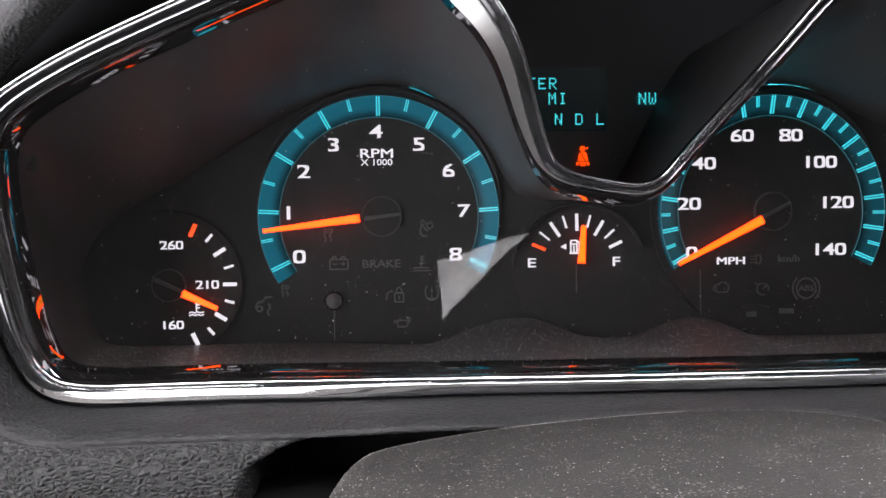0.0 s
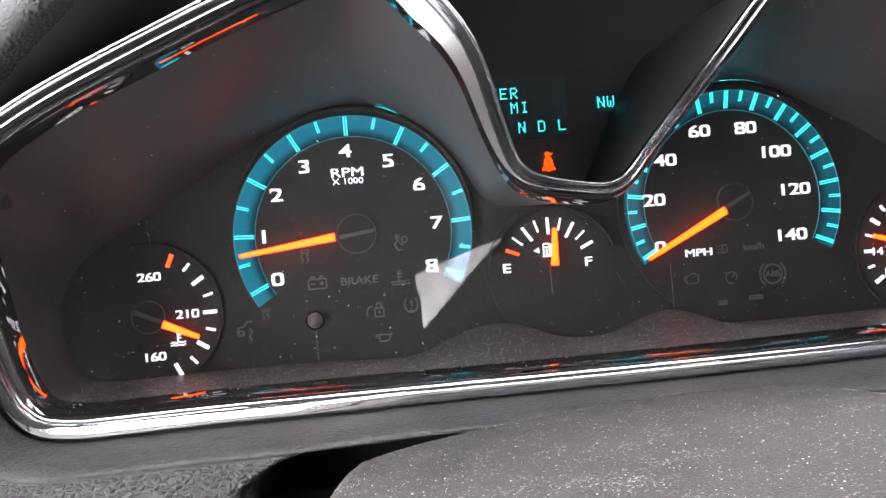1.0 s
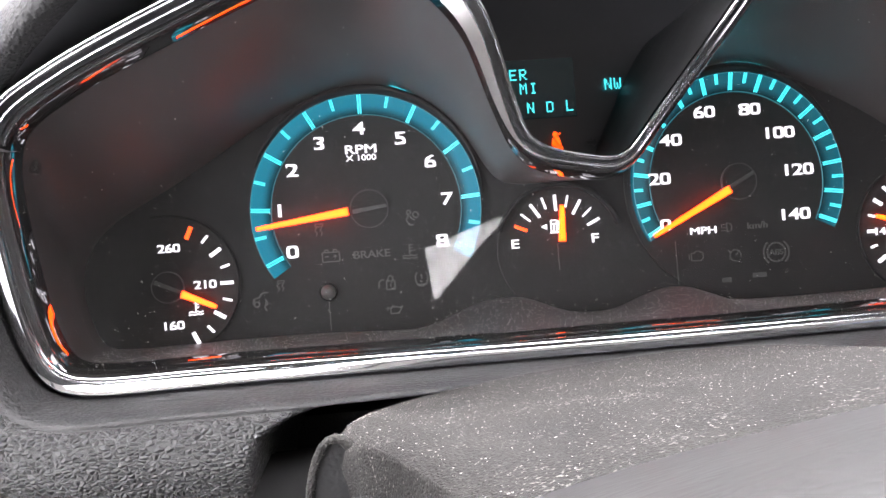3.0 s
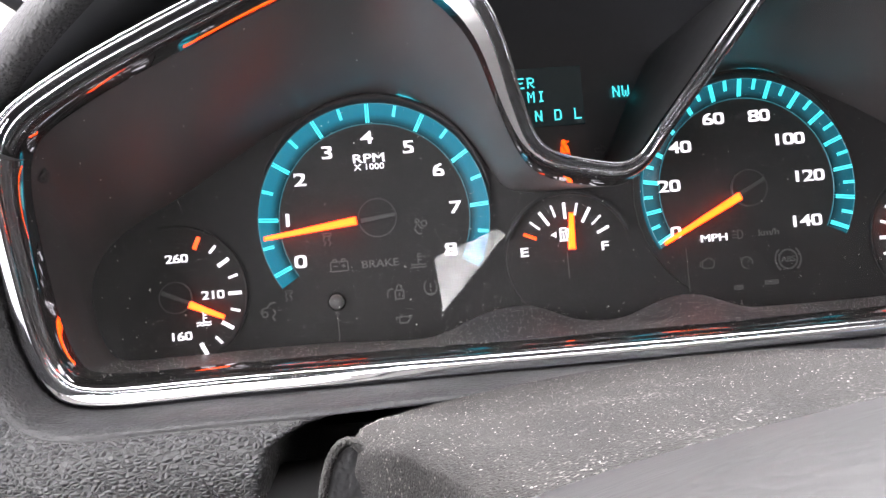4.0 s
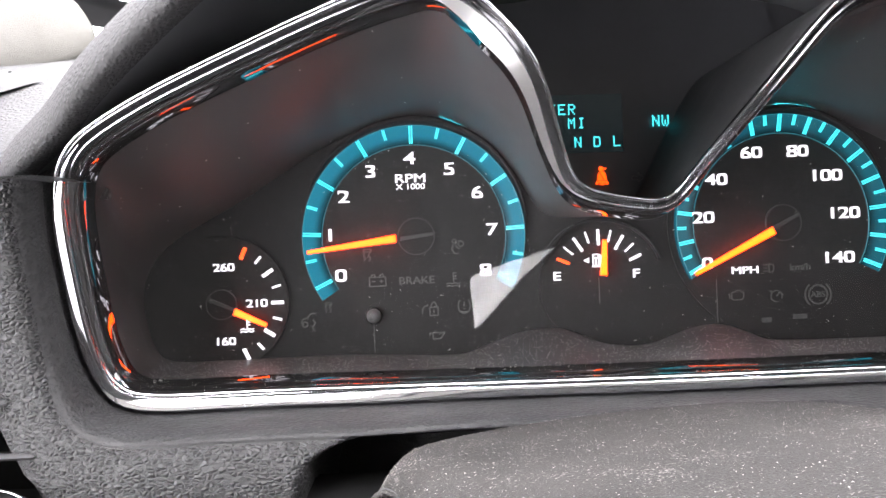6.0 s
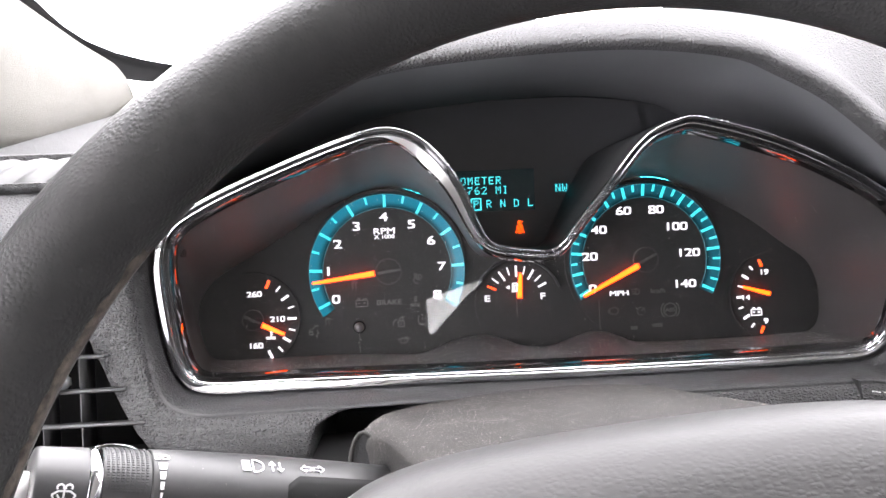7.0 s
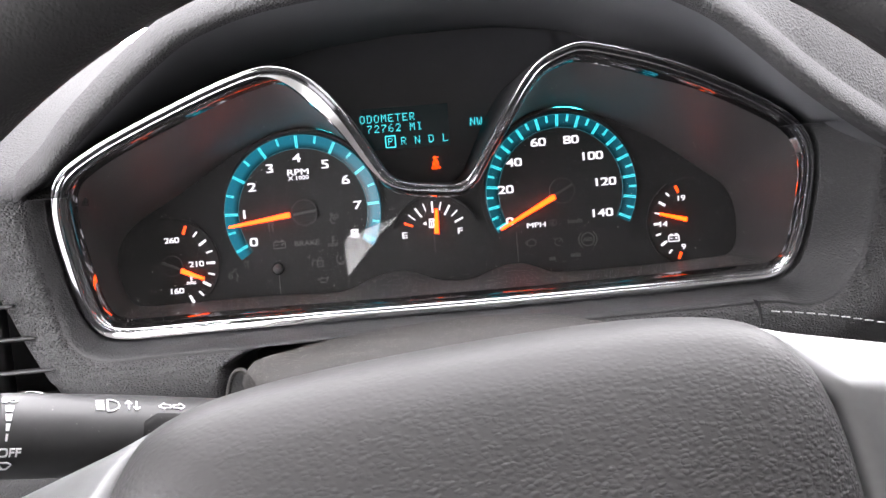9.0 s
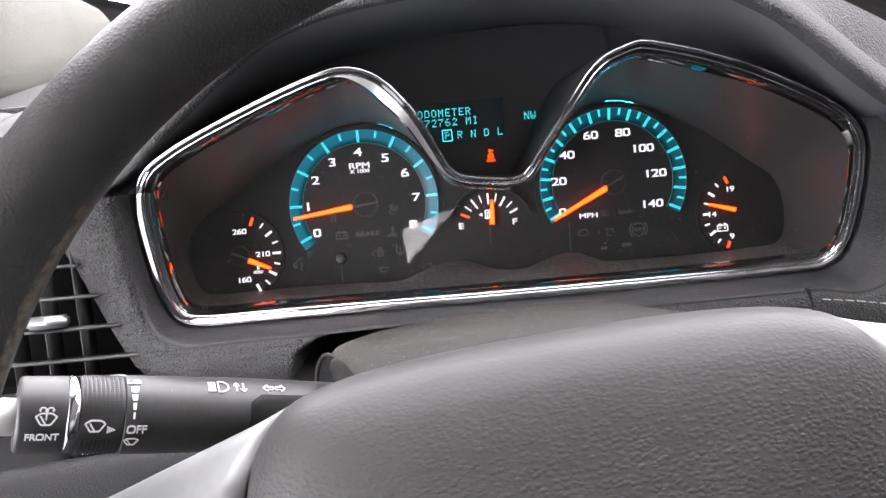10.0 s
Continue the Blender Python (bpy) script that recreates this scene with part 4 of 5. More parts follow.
bm = bmesh.new()
S = 0.004
cells = {}
for i in range(-30, 72):
    for k in range(-13, 24):
        cells[i, k] = inside(i * S, k * S)
depth = {c: lens_y(c[0] * S, c[1] * S) for c in cells}
fixed = {}
for (i, k), ins in cells.items():
    if not ins:
        n = int(np.argmin((trim[:, 0] - i * S) ** 2 + (trim[:, 2] - k * S) ** 2))
        fixed[i, k] = n
        depth[i, k] = float(trim[n, 1]) + 0.0005
free = [c for c, ins in cells.items() if ins]
for _ in range(250):
    for i, k in free:
        depth[i, k] += 1.6 * ((depth[i + 1, k] + depth[i - 1, k] + depth[i, k + 1] + depth[i, k - 1]) / 4 - depth[i, k])
grid = {}


def node(i, k):
    if (i, k) not in grid:
        x, z = i * S, k * S
        if (i, k) in fixed:
            x, z = float(trim[fixed[i, k], 0]), float(trim[fixed[i, k], 2])
        grid[i, k] = bm.verts.new((x, depth[i, k], z))
    return grid[i, k]


for i in range(-30, 71):
    for k in range(-13, 23):
        corner = ((i, k), (i + 1, k), (i + 1, k + 1), (i, k + 1))
        if any(cells[c] for c in corner):
            vs = [node(*c) for c in corner]
            if len({v.co.to_tuple(5) for v in vs}) == 4:
                bm.faces.new(vs)
lens = part("lens", bm, LENS, cluster, "clear dusty plastic lens with an added glare haze")
lens.visible_shadow = False
nrm = []
for v in lens.data.vertices:
    x, z, h = v.co.x, v.co.z, 0.001
    nrm.append(Vector(((lens_y(x + h, z) - lens_y(x - h, z)) / (2 * h), -1, (lens_y(x, z + h) - lens_y(x, z - h)) / (2 * h))).normalized())
lens.data.normals_split_custom_set_from_vertices(nrm)
rng = np.random.default_rng(4)


def flakes(name, places, lo, hi, mat, label):
    """Loose specks: flat flakes of uneven outline lying on a surface. places: rows of a point and its normal."""
    verts, faces = [], []
    for p, nrm in places:
        nrm = Vector(nrm).normalized()
        u = nrm.orthogonal().normalized()
        v = nrm.cross(u)
        r, a0 = lo * (hi / lo) ** (rng.random() ** 2.2), rng.random() * 6.28
        k = len(verts)
        m = 5
        for j in range(m):
            a = a0 + j * 6.283 / m
            q = r * (0.6 + 0.6 * rng.random())
            verts.append(Vector(p) + nrm * 0.00012 + u * math.cos(a) * q + v * math.sin(a) * q)
        verts.append(Vector(p) + nrm * (0.00012 + r * 0.5))
        faces += [(k + j, k + (j + 1) % m, k + m) for j in range(m)]
    me = bpy.data.meshes.new(name)
    me.from_pydata(verts, [], faces)
    me.materials.append(mat)
    return tagged(new(name, me), label, "dust", kind="stuff")


spots = []
while len(spots) < 2000:
    x, z = rng.uniform(-0.11, 0.27), -0.044 + 0.12 * rng.random() ** 2.8
    if inside(x, z):
        spots.append(((x, depth.get((round(x / S), round(z / S)), lens_y(x, z)) - 0.0012, z), (0, -1, 0)))
flakes("lens_dust", spots, 0.00005, 0.00020, SPECKS, "pale dust specks scattered on the clear lens")
spots = []
low = [i for i in range(420) if trim[i, 2] < -0.036]
near_edge, band_edge = inner(1.03), inner(0.05)
for _ in range(7000):
    i, s = int(rng.choice(low)), rng.random()
    p, q = (near_edge[i], dial[i] + np.array([0, -0.0045, 0])) if rng.random() < 0.92 else (band_edge[i], near_edge[i])
    p = p + (q - p) * s + np.array([rng.normal() * 0.002, 0, 0.0001])
    spots.append((p, (0, 0.2, 1)))
flakes("shroud_dust", spots, 0.00011, 0.00042, SPECKS, "grey dust lying on the floor of the cluster")


# ---- dash, hood and column ----
dash = thing("dashboard", "dark grey grained dashboard with a hooded binnacle", "dashboard", kind="structure")
ARCH = [(-0.136, -0.060, 0.032), (-0.124, -0.072, 0.038), (-0.108, -0.084, 0.046), (-0.090, -0.098, 0.058), (-0.066, -0.110, 0.074), (-0.044, -0.118, 0.088), (-0.025, -0.120, 0.099), (0.010, -0.120, 0.109), (0.065, -0.120, 0.1145),
        (0.119, -0.120, 0.1160), (0.165, -0.120, 0.111), (0.187, -0.120, 0.102), (0.209, -0.120, 0.090), (0.227, -0.120, 0.0755), (0.241, -0.120, 0.063), (0.256, -0.119, 0.051), (0.278, -0.116, 0.036), (0.310, -0.108, 0.018), (0.350, -0.098, 0.0)]
arch = spline(ARCH, 140, closed=False)
step = np.gradient(arch, axis=0)
rad = np.stack([-step[:, 2], step[:, 0] * 0, step[:, 0]], 1)
rad /= np.linalg.norm(rad, axis=1)[:, None]
for _ in range(60):
    rad[1:-1] = (rad[:-2] + 2 * rad[1:-1] + rad[2:]) / 4
rad /= np.linalg.norm(rad, axis=1)[:, None]
FAR = np.array([0.45, 0, 0.89])


def lip(d, dy, flat=None, up=0.0):
    r = arch + rad * d + np.array([0, dy, up])
    if flat is not None:
        r[:, 1] = flat
    return r


bm = slab(bmesh.new(), [(-0.13, -0.06), (0.29, -0.06)] + [(p[0] + r[0] * 0.003, p[2] + r[2] * 0.003) for p, r in list(zip(arch, rad))[118:8:-3]], 0.0140, 0.027)
part("binnacle_back", bm, SCREEN, dash, smooth=False)
bm = bmesh.new()
sheet(bm, [lip(0.002, 0, 0.028), lip(0.001, 0, -0.03), lip(0.0, 0.012)])
part("hood_underside", bm, UNDER, dash, "black hood underside")
bm = bmesh.new()
flare = np.clip((arch[:, 0] - 0.16) / 0.09, 0, 1)
flare = (flare * flare * (3 - 2 * flare))[:, None]
base = [lip(0.0, 0.012), lip(-0.0006, 0.004), lip(0.0002, 0.0006), lip(0.0020, 0.0), lip(0.006, 0.0028), lip(0.011, 0.0085), lip(0.0155, 0.0145), lip(0.0180, 0.0200)]
side = [(0.0195, 0.030, 0.022, 0.021), (0.0205, 0.055, 0.042, 0.034), (0.0215, 0.090, 0.080, 0.060), (0.0230, 0.150, 0.140, 0.110), (0.0260, 0.300, 0.200, 0.190)]
rows = base + [(lip(d0, y0, None, 0.25 * max(0, y0 - 0.06)) * (1 - flare) + (lip(0.018, y1) + FAR * (d1 - 0.018)) * flare) for d0, y0, d1, y1 in side]
sheet(bm, rows)
part("hood", bm, HOOD, dash, "grained hood lip lit from above")
i0, i1 = int(np.argmin(np.linalg.norm(trim - np.array([0.250, -0.087, 0.046]), axis=1))), int(np.argmin(np.linalg.norm(trim - np.array([-0.097, -0.083, 0.046]), axis=1)))
sel = np.array([(i0 + k) % 420 for k in range((i1 - i0) % 420 + 1)])
low_side = smoothed((trim[:, 2] < -0.034).astype(float), 40)
door_edge = smoothed(((trim[:, 0] < -0.095) & (trim[:, 2] > -0.030)).astype(float), 30)
ys = smoothed(trim[:, 1] - 0.014 - 0.013 * low_side + 0.007 * door_edge - 0.002 * right_side, 6)


def around(d, y, extra=0.0):
    """A line round the chrome frame, d further out; it runs back into the opening for the column."""
    r = off(0)
    r[:, 0] += out[:, 0] * (d + extra)
    r[:, 2] += out[:, 1] * (d + extra)
    r[:, 1] = y
    r[:, 0] = np.maximum(r[:, 0], -0.152 - 0.538 * np.minimum(r[:, 2], 0.03))
    r[:, 2] = np.minimum(r[:, 2], np.where(r[:, 0] < 0, 0.034, 0.040))
    reach = 0.0757 - np.interp(-r[:, 2], [0.041, 0.047, 0.056, 0.068], [-0.006, -0.022, -0.033, -0.036])
    reach = reach - 0.034 * (r[:, 0] > 0.0757)
    k = np.clip((reach + 0.004 - abs(r[:, 0] - 0.0757)) / 0.015, 0, 1) * np.clip((-0.0475 - r[:, 2]) / 0.006, 0, 1)
    r[:, 1] += 0.075 * k * k * (3 - 2 * k)
    return r[sel]


g = 0.0165 * right_side
bm = bmesh.new()
sheet(bm, [around(0.0022, trim[:, 1] + 0.008), around(0.0044, trim[:, 1] + 0.006), around(0.0047, trim[:, 1] + 0.001), around(0.0049, trim[:, 1] - 0.002)])
part("groove", bm, LEDGE, dash, "dark gap round the chrome")
bm = bmesh.new()
sheet(bm, [around(0.0049, trim[:, 1] - 0.002), around(0.0052, trim[:, 1] * 0.7 + ys * 0.3, 0.2 * g), around(0.0056, ys * 0.6 + trim[:, 1] * 0.4, 0.6 * g), around(0.0064, ys, g), around(0.0076, ys - 0.0022, g), around(0.0084, ys - 0.0030 - 0.0006 * low_side, g), around(0.0089, ys - 0.0034 + 0.0006 * low_side, g), around(0.0094, ys - 0.0038, g)])
part("ledge", bm, LEDGE, dash, "fine-grained ledge below the chrome")
bm = bmesh.new()
ROWS = [(0.0094, -0.0038), (0.0110, -0.0056), (0.0124, -0.0064), (0.014, -0.0069), (0.016, -0.0072), (0.018, -0.0072), (0.020, -0.0070), (0.023, -0.0064), (0.026, -0.0055), (0.030, -0.0038), (0.036, 0.000), (0.046, 0.009), (0.056, 0.019), (0.085, 0.047)]
ROWS = [(a[0] + (c[0] - a[0]) * s, a[1] + (c[1] - a[1]) * s) for a, c in zip(ROWS, ROWS[1:]) for s in (0, 0.34, 0.67)] + ROWS[-1:]
sheet(bm, [around(d, ys + dy, g) for d, dy in ROWS])
part("surround", bm, GRAIN, dash, "grained surround")
# seam and stitched edge at the passenger side
at = int(np.argmin(abs(trim[:, 0] - 0.2315) + 10 * (trim[:, 2] > 0)))
part("seam", bar(bmesh.new(), (0.2365, trim[at, 2] - 0.007), (0.2378, trim[at, 2] - 0.018), 0.0007, 0.0007, ys[at] - 0.0075, ys[at] + 0.002), MATTE, dash, "dark panel gap", smooth=False)
for i in range(16):
    p = Vector((0.2425 + 0.0060 * i, ys[at] - 0.0082 - 0.00024 * i, -0.0530 - 0.0007 * i - 0.00005 * i * i))
    part("stitch", tube(bmesh.new(), [p, p + Vector((0.0021, -0.0004, -0.0002)), p + Vector((0.0042, -0.0002, -0.0007))], 0.00034, 6), THREAD, dash)
# dash top, rising towards the windshield, on both sides of the hood
TOP = [(-0.062, 0.030), (-0.060, 0.040), (-0.052, 0.048), (-0.03, 0.059), (0.02, 0.088), (0.075, 0.107), (0.20, 0.145), (0.36, 0.195)]
for x0, x1 in ((-0.56, -0.10), (0.40, 1.12)):
    bm = bmesh.new()
    sheet(bm, [[(x, y, z) for x in np.linspace(x0, x1, 8)] for y, z in TOP])
    thick(bm, 0.004)
    part("dash_top", bm, HOOD, dash, "pale lit dash top")
bm = bmesh.new()
slab(bm, [(-0.56, -0.45), (1.12, -0.45), (1.12, 0.03), (0.32, 0.03), (0.32, -0.02), (0.28, -0.06), (-0.115, -0.06), (-0.115, 0.03), (-0.56, 0.03)], -0.030, 0.0)
part("lower_dash", bm, LOWER, dash, smooth=False)

# outlet on the dash top, near the pillar
outlet = thing("defroster_outlet", "small ribbed defroster outlet in the dash top", "air outlet")
outlet.matrix_basis = pose(-0.235, 0.005, 0.0815, 27, 0, 0)
bm = bmesh.new()
for p, q in (((-0.075, -0.024, -0.002), (0.060, -0.020, 0.003)), ((-0.075, 0.022, -0.002), (0.062, 0.027, 0.003)), ((-0.080, -0.024, -0.002), (-0.075, 0.027, 0.003)), ((0.056, -0.024, -0.002), (0.062, 0.026, 0.003))):
    box(bm, p, q, 0.0012)
part("frame", bm, GRAIN, outlet)
part("well", box(bmesh.new(), (-0.075, -0.021, -0.004), (0.058, 0.024, -0.0015)), MATTE, outlet, smooth=False)
RIBS = mottled(material("pale_rib_plastic", (0.2, 0.2, 0.2), 0.5), (0.038, 0.038, 0.038), (0.048, 0.048, 0.048), 60, rough=(0.4, 0.55))
for i in range(7):
    bm = bmesh.new()
    x = -0.066 + 0.018 * i
    sheet(bm, [[(x + 0.016 * s + 0.020 * (v + 0.5), 0.042 * v, 0.0055 * math.sin(math.pi * s) ** 0.7 * (1 - (2 * v) ** 4)) for v in np.linspace(-0.5, 0.5, 9)] for s in np.linspace(0, 1, 9)])
    part("rib", bm, RIBS, outlet)

# side air vent
vent = thing("air_vent", "black slatted air vent with a silver tab", "air vent", (-0.17, -0.07, -0.03))
for i in range(6):
    z = 0.030 - 0.0165 * i
    part("slat", box(bmesh.new(), (-0.07, -0.010, z - 0.0007), (0.026 - 0.538 * (z - 0.03), -0.003, z + 0.0007), 0.0005), GREYTRIM, vent)
for i in range(5):
    part("vane", box(bmesh.new(), (-0.055 + 0.0185 * i, -0.001, -0.06), (-0.0539 + 0.0185 * i, 0.016, 0.04), 0.0003), GREYTRIM, vent)
# near-black sheet: the shade inside the vent is put into its colour
part("well", box(bmesh.new(), (-0.08, 0.036, -0.07), (0.050, 0.038, 0.05)), SHADEGAP, vent, smooth=False)
bm = box(bmesh.new(), (-0.001, -0.016, -0.0005), (0.019, -0.008, 0.0055), 0.0012)
part("tab", bm, SATIN, vent, "silver thumb tab")

# panel below the vent with the headlamp switch, and the knee panel under it
switch = thing("headlamp_switch", "black rotary headlamp switch with two thin chrome rings", "switch")
switch.matrix_basis = pose(-0.1350, -0.0870, -0.0815, -50, 0, 0)
bm = disc(bmesh.new(), 0, 0, 0.0232, -0.008, 0.0, 64, 0.001)
part("base", bm, MATTE, switch)
for nm, r, y in (("outer_ring", 0.0232, -0.0086), ("inner_ring", 0.0192, -0.0092)):
    bm = bmesh.new()
    tube(bm, [(r * math.cos(a), y, r * math.sin(a)) for a in np.linspace(0, 2 * math.pi, 72, endpoint=False)], 0.0006, 8, closed=True)
    part(nm, bm, CHROME, switch, "thin chrome ring")
part("knob", disc(bmesh.new(), 0, 0, 0.0165, -0.0150, -0.006, 64, 0.0015), MATTE, switch)
for i in range(40):
    a = 2 * math.pi * i / 40
    part("rib", box(bmesh.new(), (-0.0005, -0.0140, 0.0161), (0.0005, -0.0070, 0.0171), 0.0002), MATTE, switch, m=pose(0, 0, 0, 0, math.degrees(a), 0))
bm = box(bmesh.new(), (-0.28, -0.001, -0.075), (0.13, 0.006, 0.030), 0.003)
part("switch_panel", bm, DARKTRIM, dash, "recessed black switch panel", m=switch.matrix_basis)
bm = bmesh.new()
KNEE = [(0.022, -0.014), (0.010, -0.0015), (0.004, 0.0), (0.0016, -0.0004), (0.0, -0.0020), (-0.0004, -0.0045), (0.0, -0.010), (0.0030, -0.030), (0.008, -0.050), (0.020, -0.085), (0.045, -0.16)]
brow = [(x, float(np.interp(x, [-0.45, -0.25, -0.15, -0.105, -0.06, 0.0], [-0.115, -0.0945, -0.0865, -0.0840, -0.0832, -0.0840]))) for x in np.linspace(-0.45, 0.0, 40)]
sheet(bm, [[(x, -0.131 + dy, z + dz) for x, z in brow] for dy, dz in KNEE])
thick(bm, 0.003)
part("knee_panel", bm, LOWER, dash, "grained black knee panel below the switches")
part("panel_gap", bar(bmesh.new(), (-0.19, -0.1170), (-0.02, -0.1205), 0.0006, 0.0006, -0.1298, -0.124), SHADEGAP, dash, smooth=False)

column = thing("steering_column_cover", "dusty dark grey plastic steering column cover", "column cover", (0.075, -0.12, -0.06))
COL = [(-0.014, -0.130), (-0.0138, -0.070), (-0.012, -0.050), (-0.0065, -0.0400), (0.003, -0.0355), (0.030, -0.0315), (0.060, -0.0290), (0.090, -0.0280), (0.122, -0.0300), (0.150, -0.0375), (0.166, -0.056), (0.168, -0.130)]
prof = spline([(x, 0, z) for x, z in COL], 84, closed=False)[:, [0, 2]]


def col_ring(y, dz, s=1.0):
    """One rib of the cover; its near edge reaches further back in the middle than at the stalk."""
    rib = []
    for x, z in prof:
        k = min(max((0.085 - abs(x - 0.075)) / 0.036, 0), 1)
        rib.append(((x - 0.075) * s, y + 0.12 - max(0, (-0.10 - y) / 0.07) * 0.098 * k * k * (3 - 2 * k), (z + 0.10) * s - 0.10 + dz + 0.06))
    return rib


bm = bmesh.new()
edge_line = col_ring(-0.1705, 0, 0.985)
apron = [(x * 0.97, y + 0.010, -0.075) for x, y, z in edge_line]
sheet(bm, [apron, [(x * 0.99, y + 0.004, z * 0.55 - 0.034) for x, y, z in edge_line], [(x, y + 0.0012, z - 0.004) for x, y, z in edge_line], edge_line, col_ring(-0.168, 0, 1.0), col_ring(-0.15, 0.0004), col_ring(-0.13, -0.0035), col_ring(-0.10, -0.0105), col_ring(-0.07, -0.019), col_ring(-0.045, -0.027)])
part("cover", bm, COLUMN, column)
boot = Vector((-0.0826, -0.0512, 0.0078))
bm = bmesh.new()
tube(bm, [boot + Vector((0.0054 * math.cos(t), 0.0, 0.0150 * math.sin(t))) for t in np.linspace(0, 2 * math.pi, 28, endpoint=False)], 0.0009, 8, closed=True)
part("boot_lip", bm, COLUMN, column, "rounded lip of the stalk opening")
bm = slab(bmesh.new(), [(boot.x + 0.0054 * math.cos(t), boot.z + 0.0150 * math.sin(t)) for t in np.linspace(0, 2 * math.pi, 28, endpoint=False)], boot.y - 0.0002, boot.y + 0.004)
part("boot", bm, FINE, column, "dark grained boot", smooth=False)
spots = []
for _ in range(7000):
    at_rib = rng.uniform(18, 66)
    i = int(at_rib)
    px, pz = prof[i] + (prof[i + 1] - prof[i]) * (at_rib - i)
    y = rng.uniform(-0.165, -0.075)
    dz = float(np.interp(y, [-0.15, -0.13, -0.10, -0.07, -0.045], [0.0004, -0.0035, -0.0105, -0.019, -0.027]))
    t = prof[min(i + 1, 83)] - prof[i - 1]
    k = min(max((0.085 - abs(px - 0.075)) / 0.036, 0), 1)
    near = y - max(0, (-0.10 - y) / 0.07) * 0.098 * k * k * (3 - 2 * k)
    spots.append(((px, near, pz + dz), (-t[1], 0, t[0])))
flakes("column_dust", spots, 0.00006, 0.00024, DUST, "pale dust flakes lying on the steering column cover")

# ---- steering wheel ----
HUB = pose(0.0757, -0.2953, -0.0627, -15.07, 0, 0) @ pose(0, 0, 0, 0, -4.3, 0)
wheel = thing("steering_wheel", "black leather steering wheel with silver spokes", "steering wheel")
wheel.matrix_basis = HUB
bm = bmesh.new()
tube(bm, [(0.0018 + 0.1750 * math.cos(a), 0, 0.0005 + 0.1750 * math.sin(a)) for a in np.linspace(0, 2 * math.pi, 120, endpoint=False)], 0.0137, 24, closed=True)
part("rim", bm, RIM, wheel, "worn black leather rim")
WORN = mottled(material("scuffed_leather", (0.06, 0.05, 0.045), 0.7, spec=0.2), (0.006, 0.006, 0.006), (0.100, 0.084, 0.071), 420, detail=9, rough=(0.6, 0.85))
bm = bmesh.new()
rows = [[] for _ in range(7)]
fray = np.cumsum([rng.uniform(-1, 1) for _ in range(400)])
fray = smoothed(fray - smoothed(fray, 400), 3)
fray = fray / abs(fray).max()
for i, a in enumerate(np.linspace(radians(138), radians(205), 400)):
    for k, q in enumerate(np.linspace(-9 + 7 * fray[i], 12 + 6 * fray[(i * 3 + 90) % 400], 7)):
        lift = 0.01372 + (0.00030 + 0.00016 * fray[(i * 5 + k * 57) % 400]) * math.sin(math.pi * k / 6)
        c, n = 0.1750 - lift * math.cos(radians(q)), lift * math.sin(radians(q))
        rows[k].append((0.0018 + c * math.cos(a), n, 0.0005 + c * math.sin(a)))
sheet(bm, rows)
part("worn_seam", bm, WORN, wheel, "scuffed brownish seam on the inner edge of the rim")
bm = bmesh.new()
m = Matrix.Translation((0.0018, 0, 0.0005)) @ pose(0, 0, 0, 0, -165, 0) @ Matrix.Translation((0.1750, 0, 0))
tube(bm, [m @ Vector((0.01365 * math.cos(t), 0.01365 * math.sin(t), 0)) for t in np.linspace(0, 2 * math.pi, 40, endpoint=False)], 0.00035, 6, closed=True)
part("cross_seam", bm, MATTE, wheel, "sewn joint of the leather")
PAD = [(0.0, 0.0550), (0.045, 0.0536), (0.0710, 0.0488), (0.0824, 0.0388), (0.0872, 0.0262), (0.0888, 0.0086), (0.0880, -0.020), (0.076, -0.060), (0.045, -0.085),
       (0.0, -0.090), (-0.045, -0.085), (-0.076, -0.060), (-0.0880, -0.020), (-0.0888, 0.0086), (-0.0872, 0.0262), (-0.0824, 0.0388), (-0.0710, 0.0488), (-0.045, 0.0536)]
pad = spline([(x, 0, z) for x, z in PAD], 160)
PX = -0.0030
bm = bmesh.new()
rows = []
for s, y in ((0.99, 0.045), (1.0, 0.018), (0.998, 0.012), (0.990, 0.006), (0.972, 0.000), (0.940, -0.0055), (0.89, -0.0100), (0.80, -0.0145), (0.65, -0.018), (0.45, -0.020), (0.25, -0.021), (0.08, -0.0215)):
    rows.append([(x * s + PX, y, (z + 0.015) * s - 0.015) for x, _, z in pad])
vs = sheet(bm, rows, closed=True)
bm.faces.new(vs[-1])
part("pad", bm, LEATHER, wheel, "grained grey centre pad")
for side in (1, -1):
    inner = [(x + PX, z) for x, _, z in pad if x * side > 0.052 and -0.045 < z < 0.0535]
    inner.sort(key=lambda p: -p[1])
    bm = bmesh.new()
    rows = []
    for j, f in enumerate(np.linspace(0, 1, 12)):
        row = []
        for k, (x, z) in enumerate(inner):
            c = k / (len(inner) - 1)
            tx, tz = side * (0.166 - 0.012 * c * c) + PX * (1 - f), 0.020 - 0.056 * c
            px, pz = x + (tx - x) * f, z + (tz - z) * f
            ridge = 0.0305 - 0.020 * f
            row.append((px - side * 0.0012 * (1 - f), 0.0016 + 0.004 * f + 0.65 * max(0, pz - ridge) + 0.3 * max(0, -0.02 - pz), pz))
        rows.append(row)
    sheet(bm, rows)
    thick(bm, 0.006)
    part("spoke", bm, SATIN, wheel, "satin silver spoke trim")

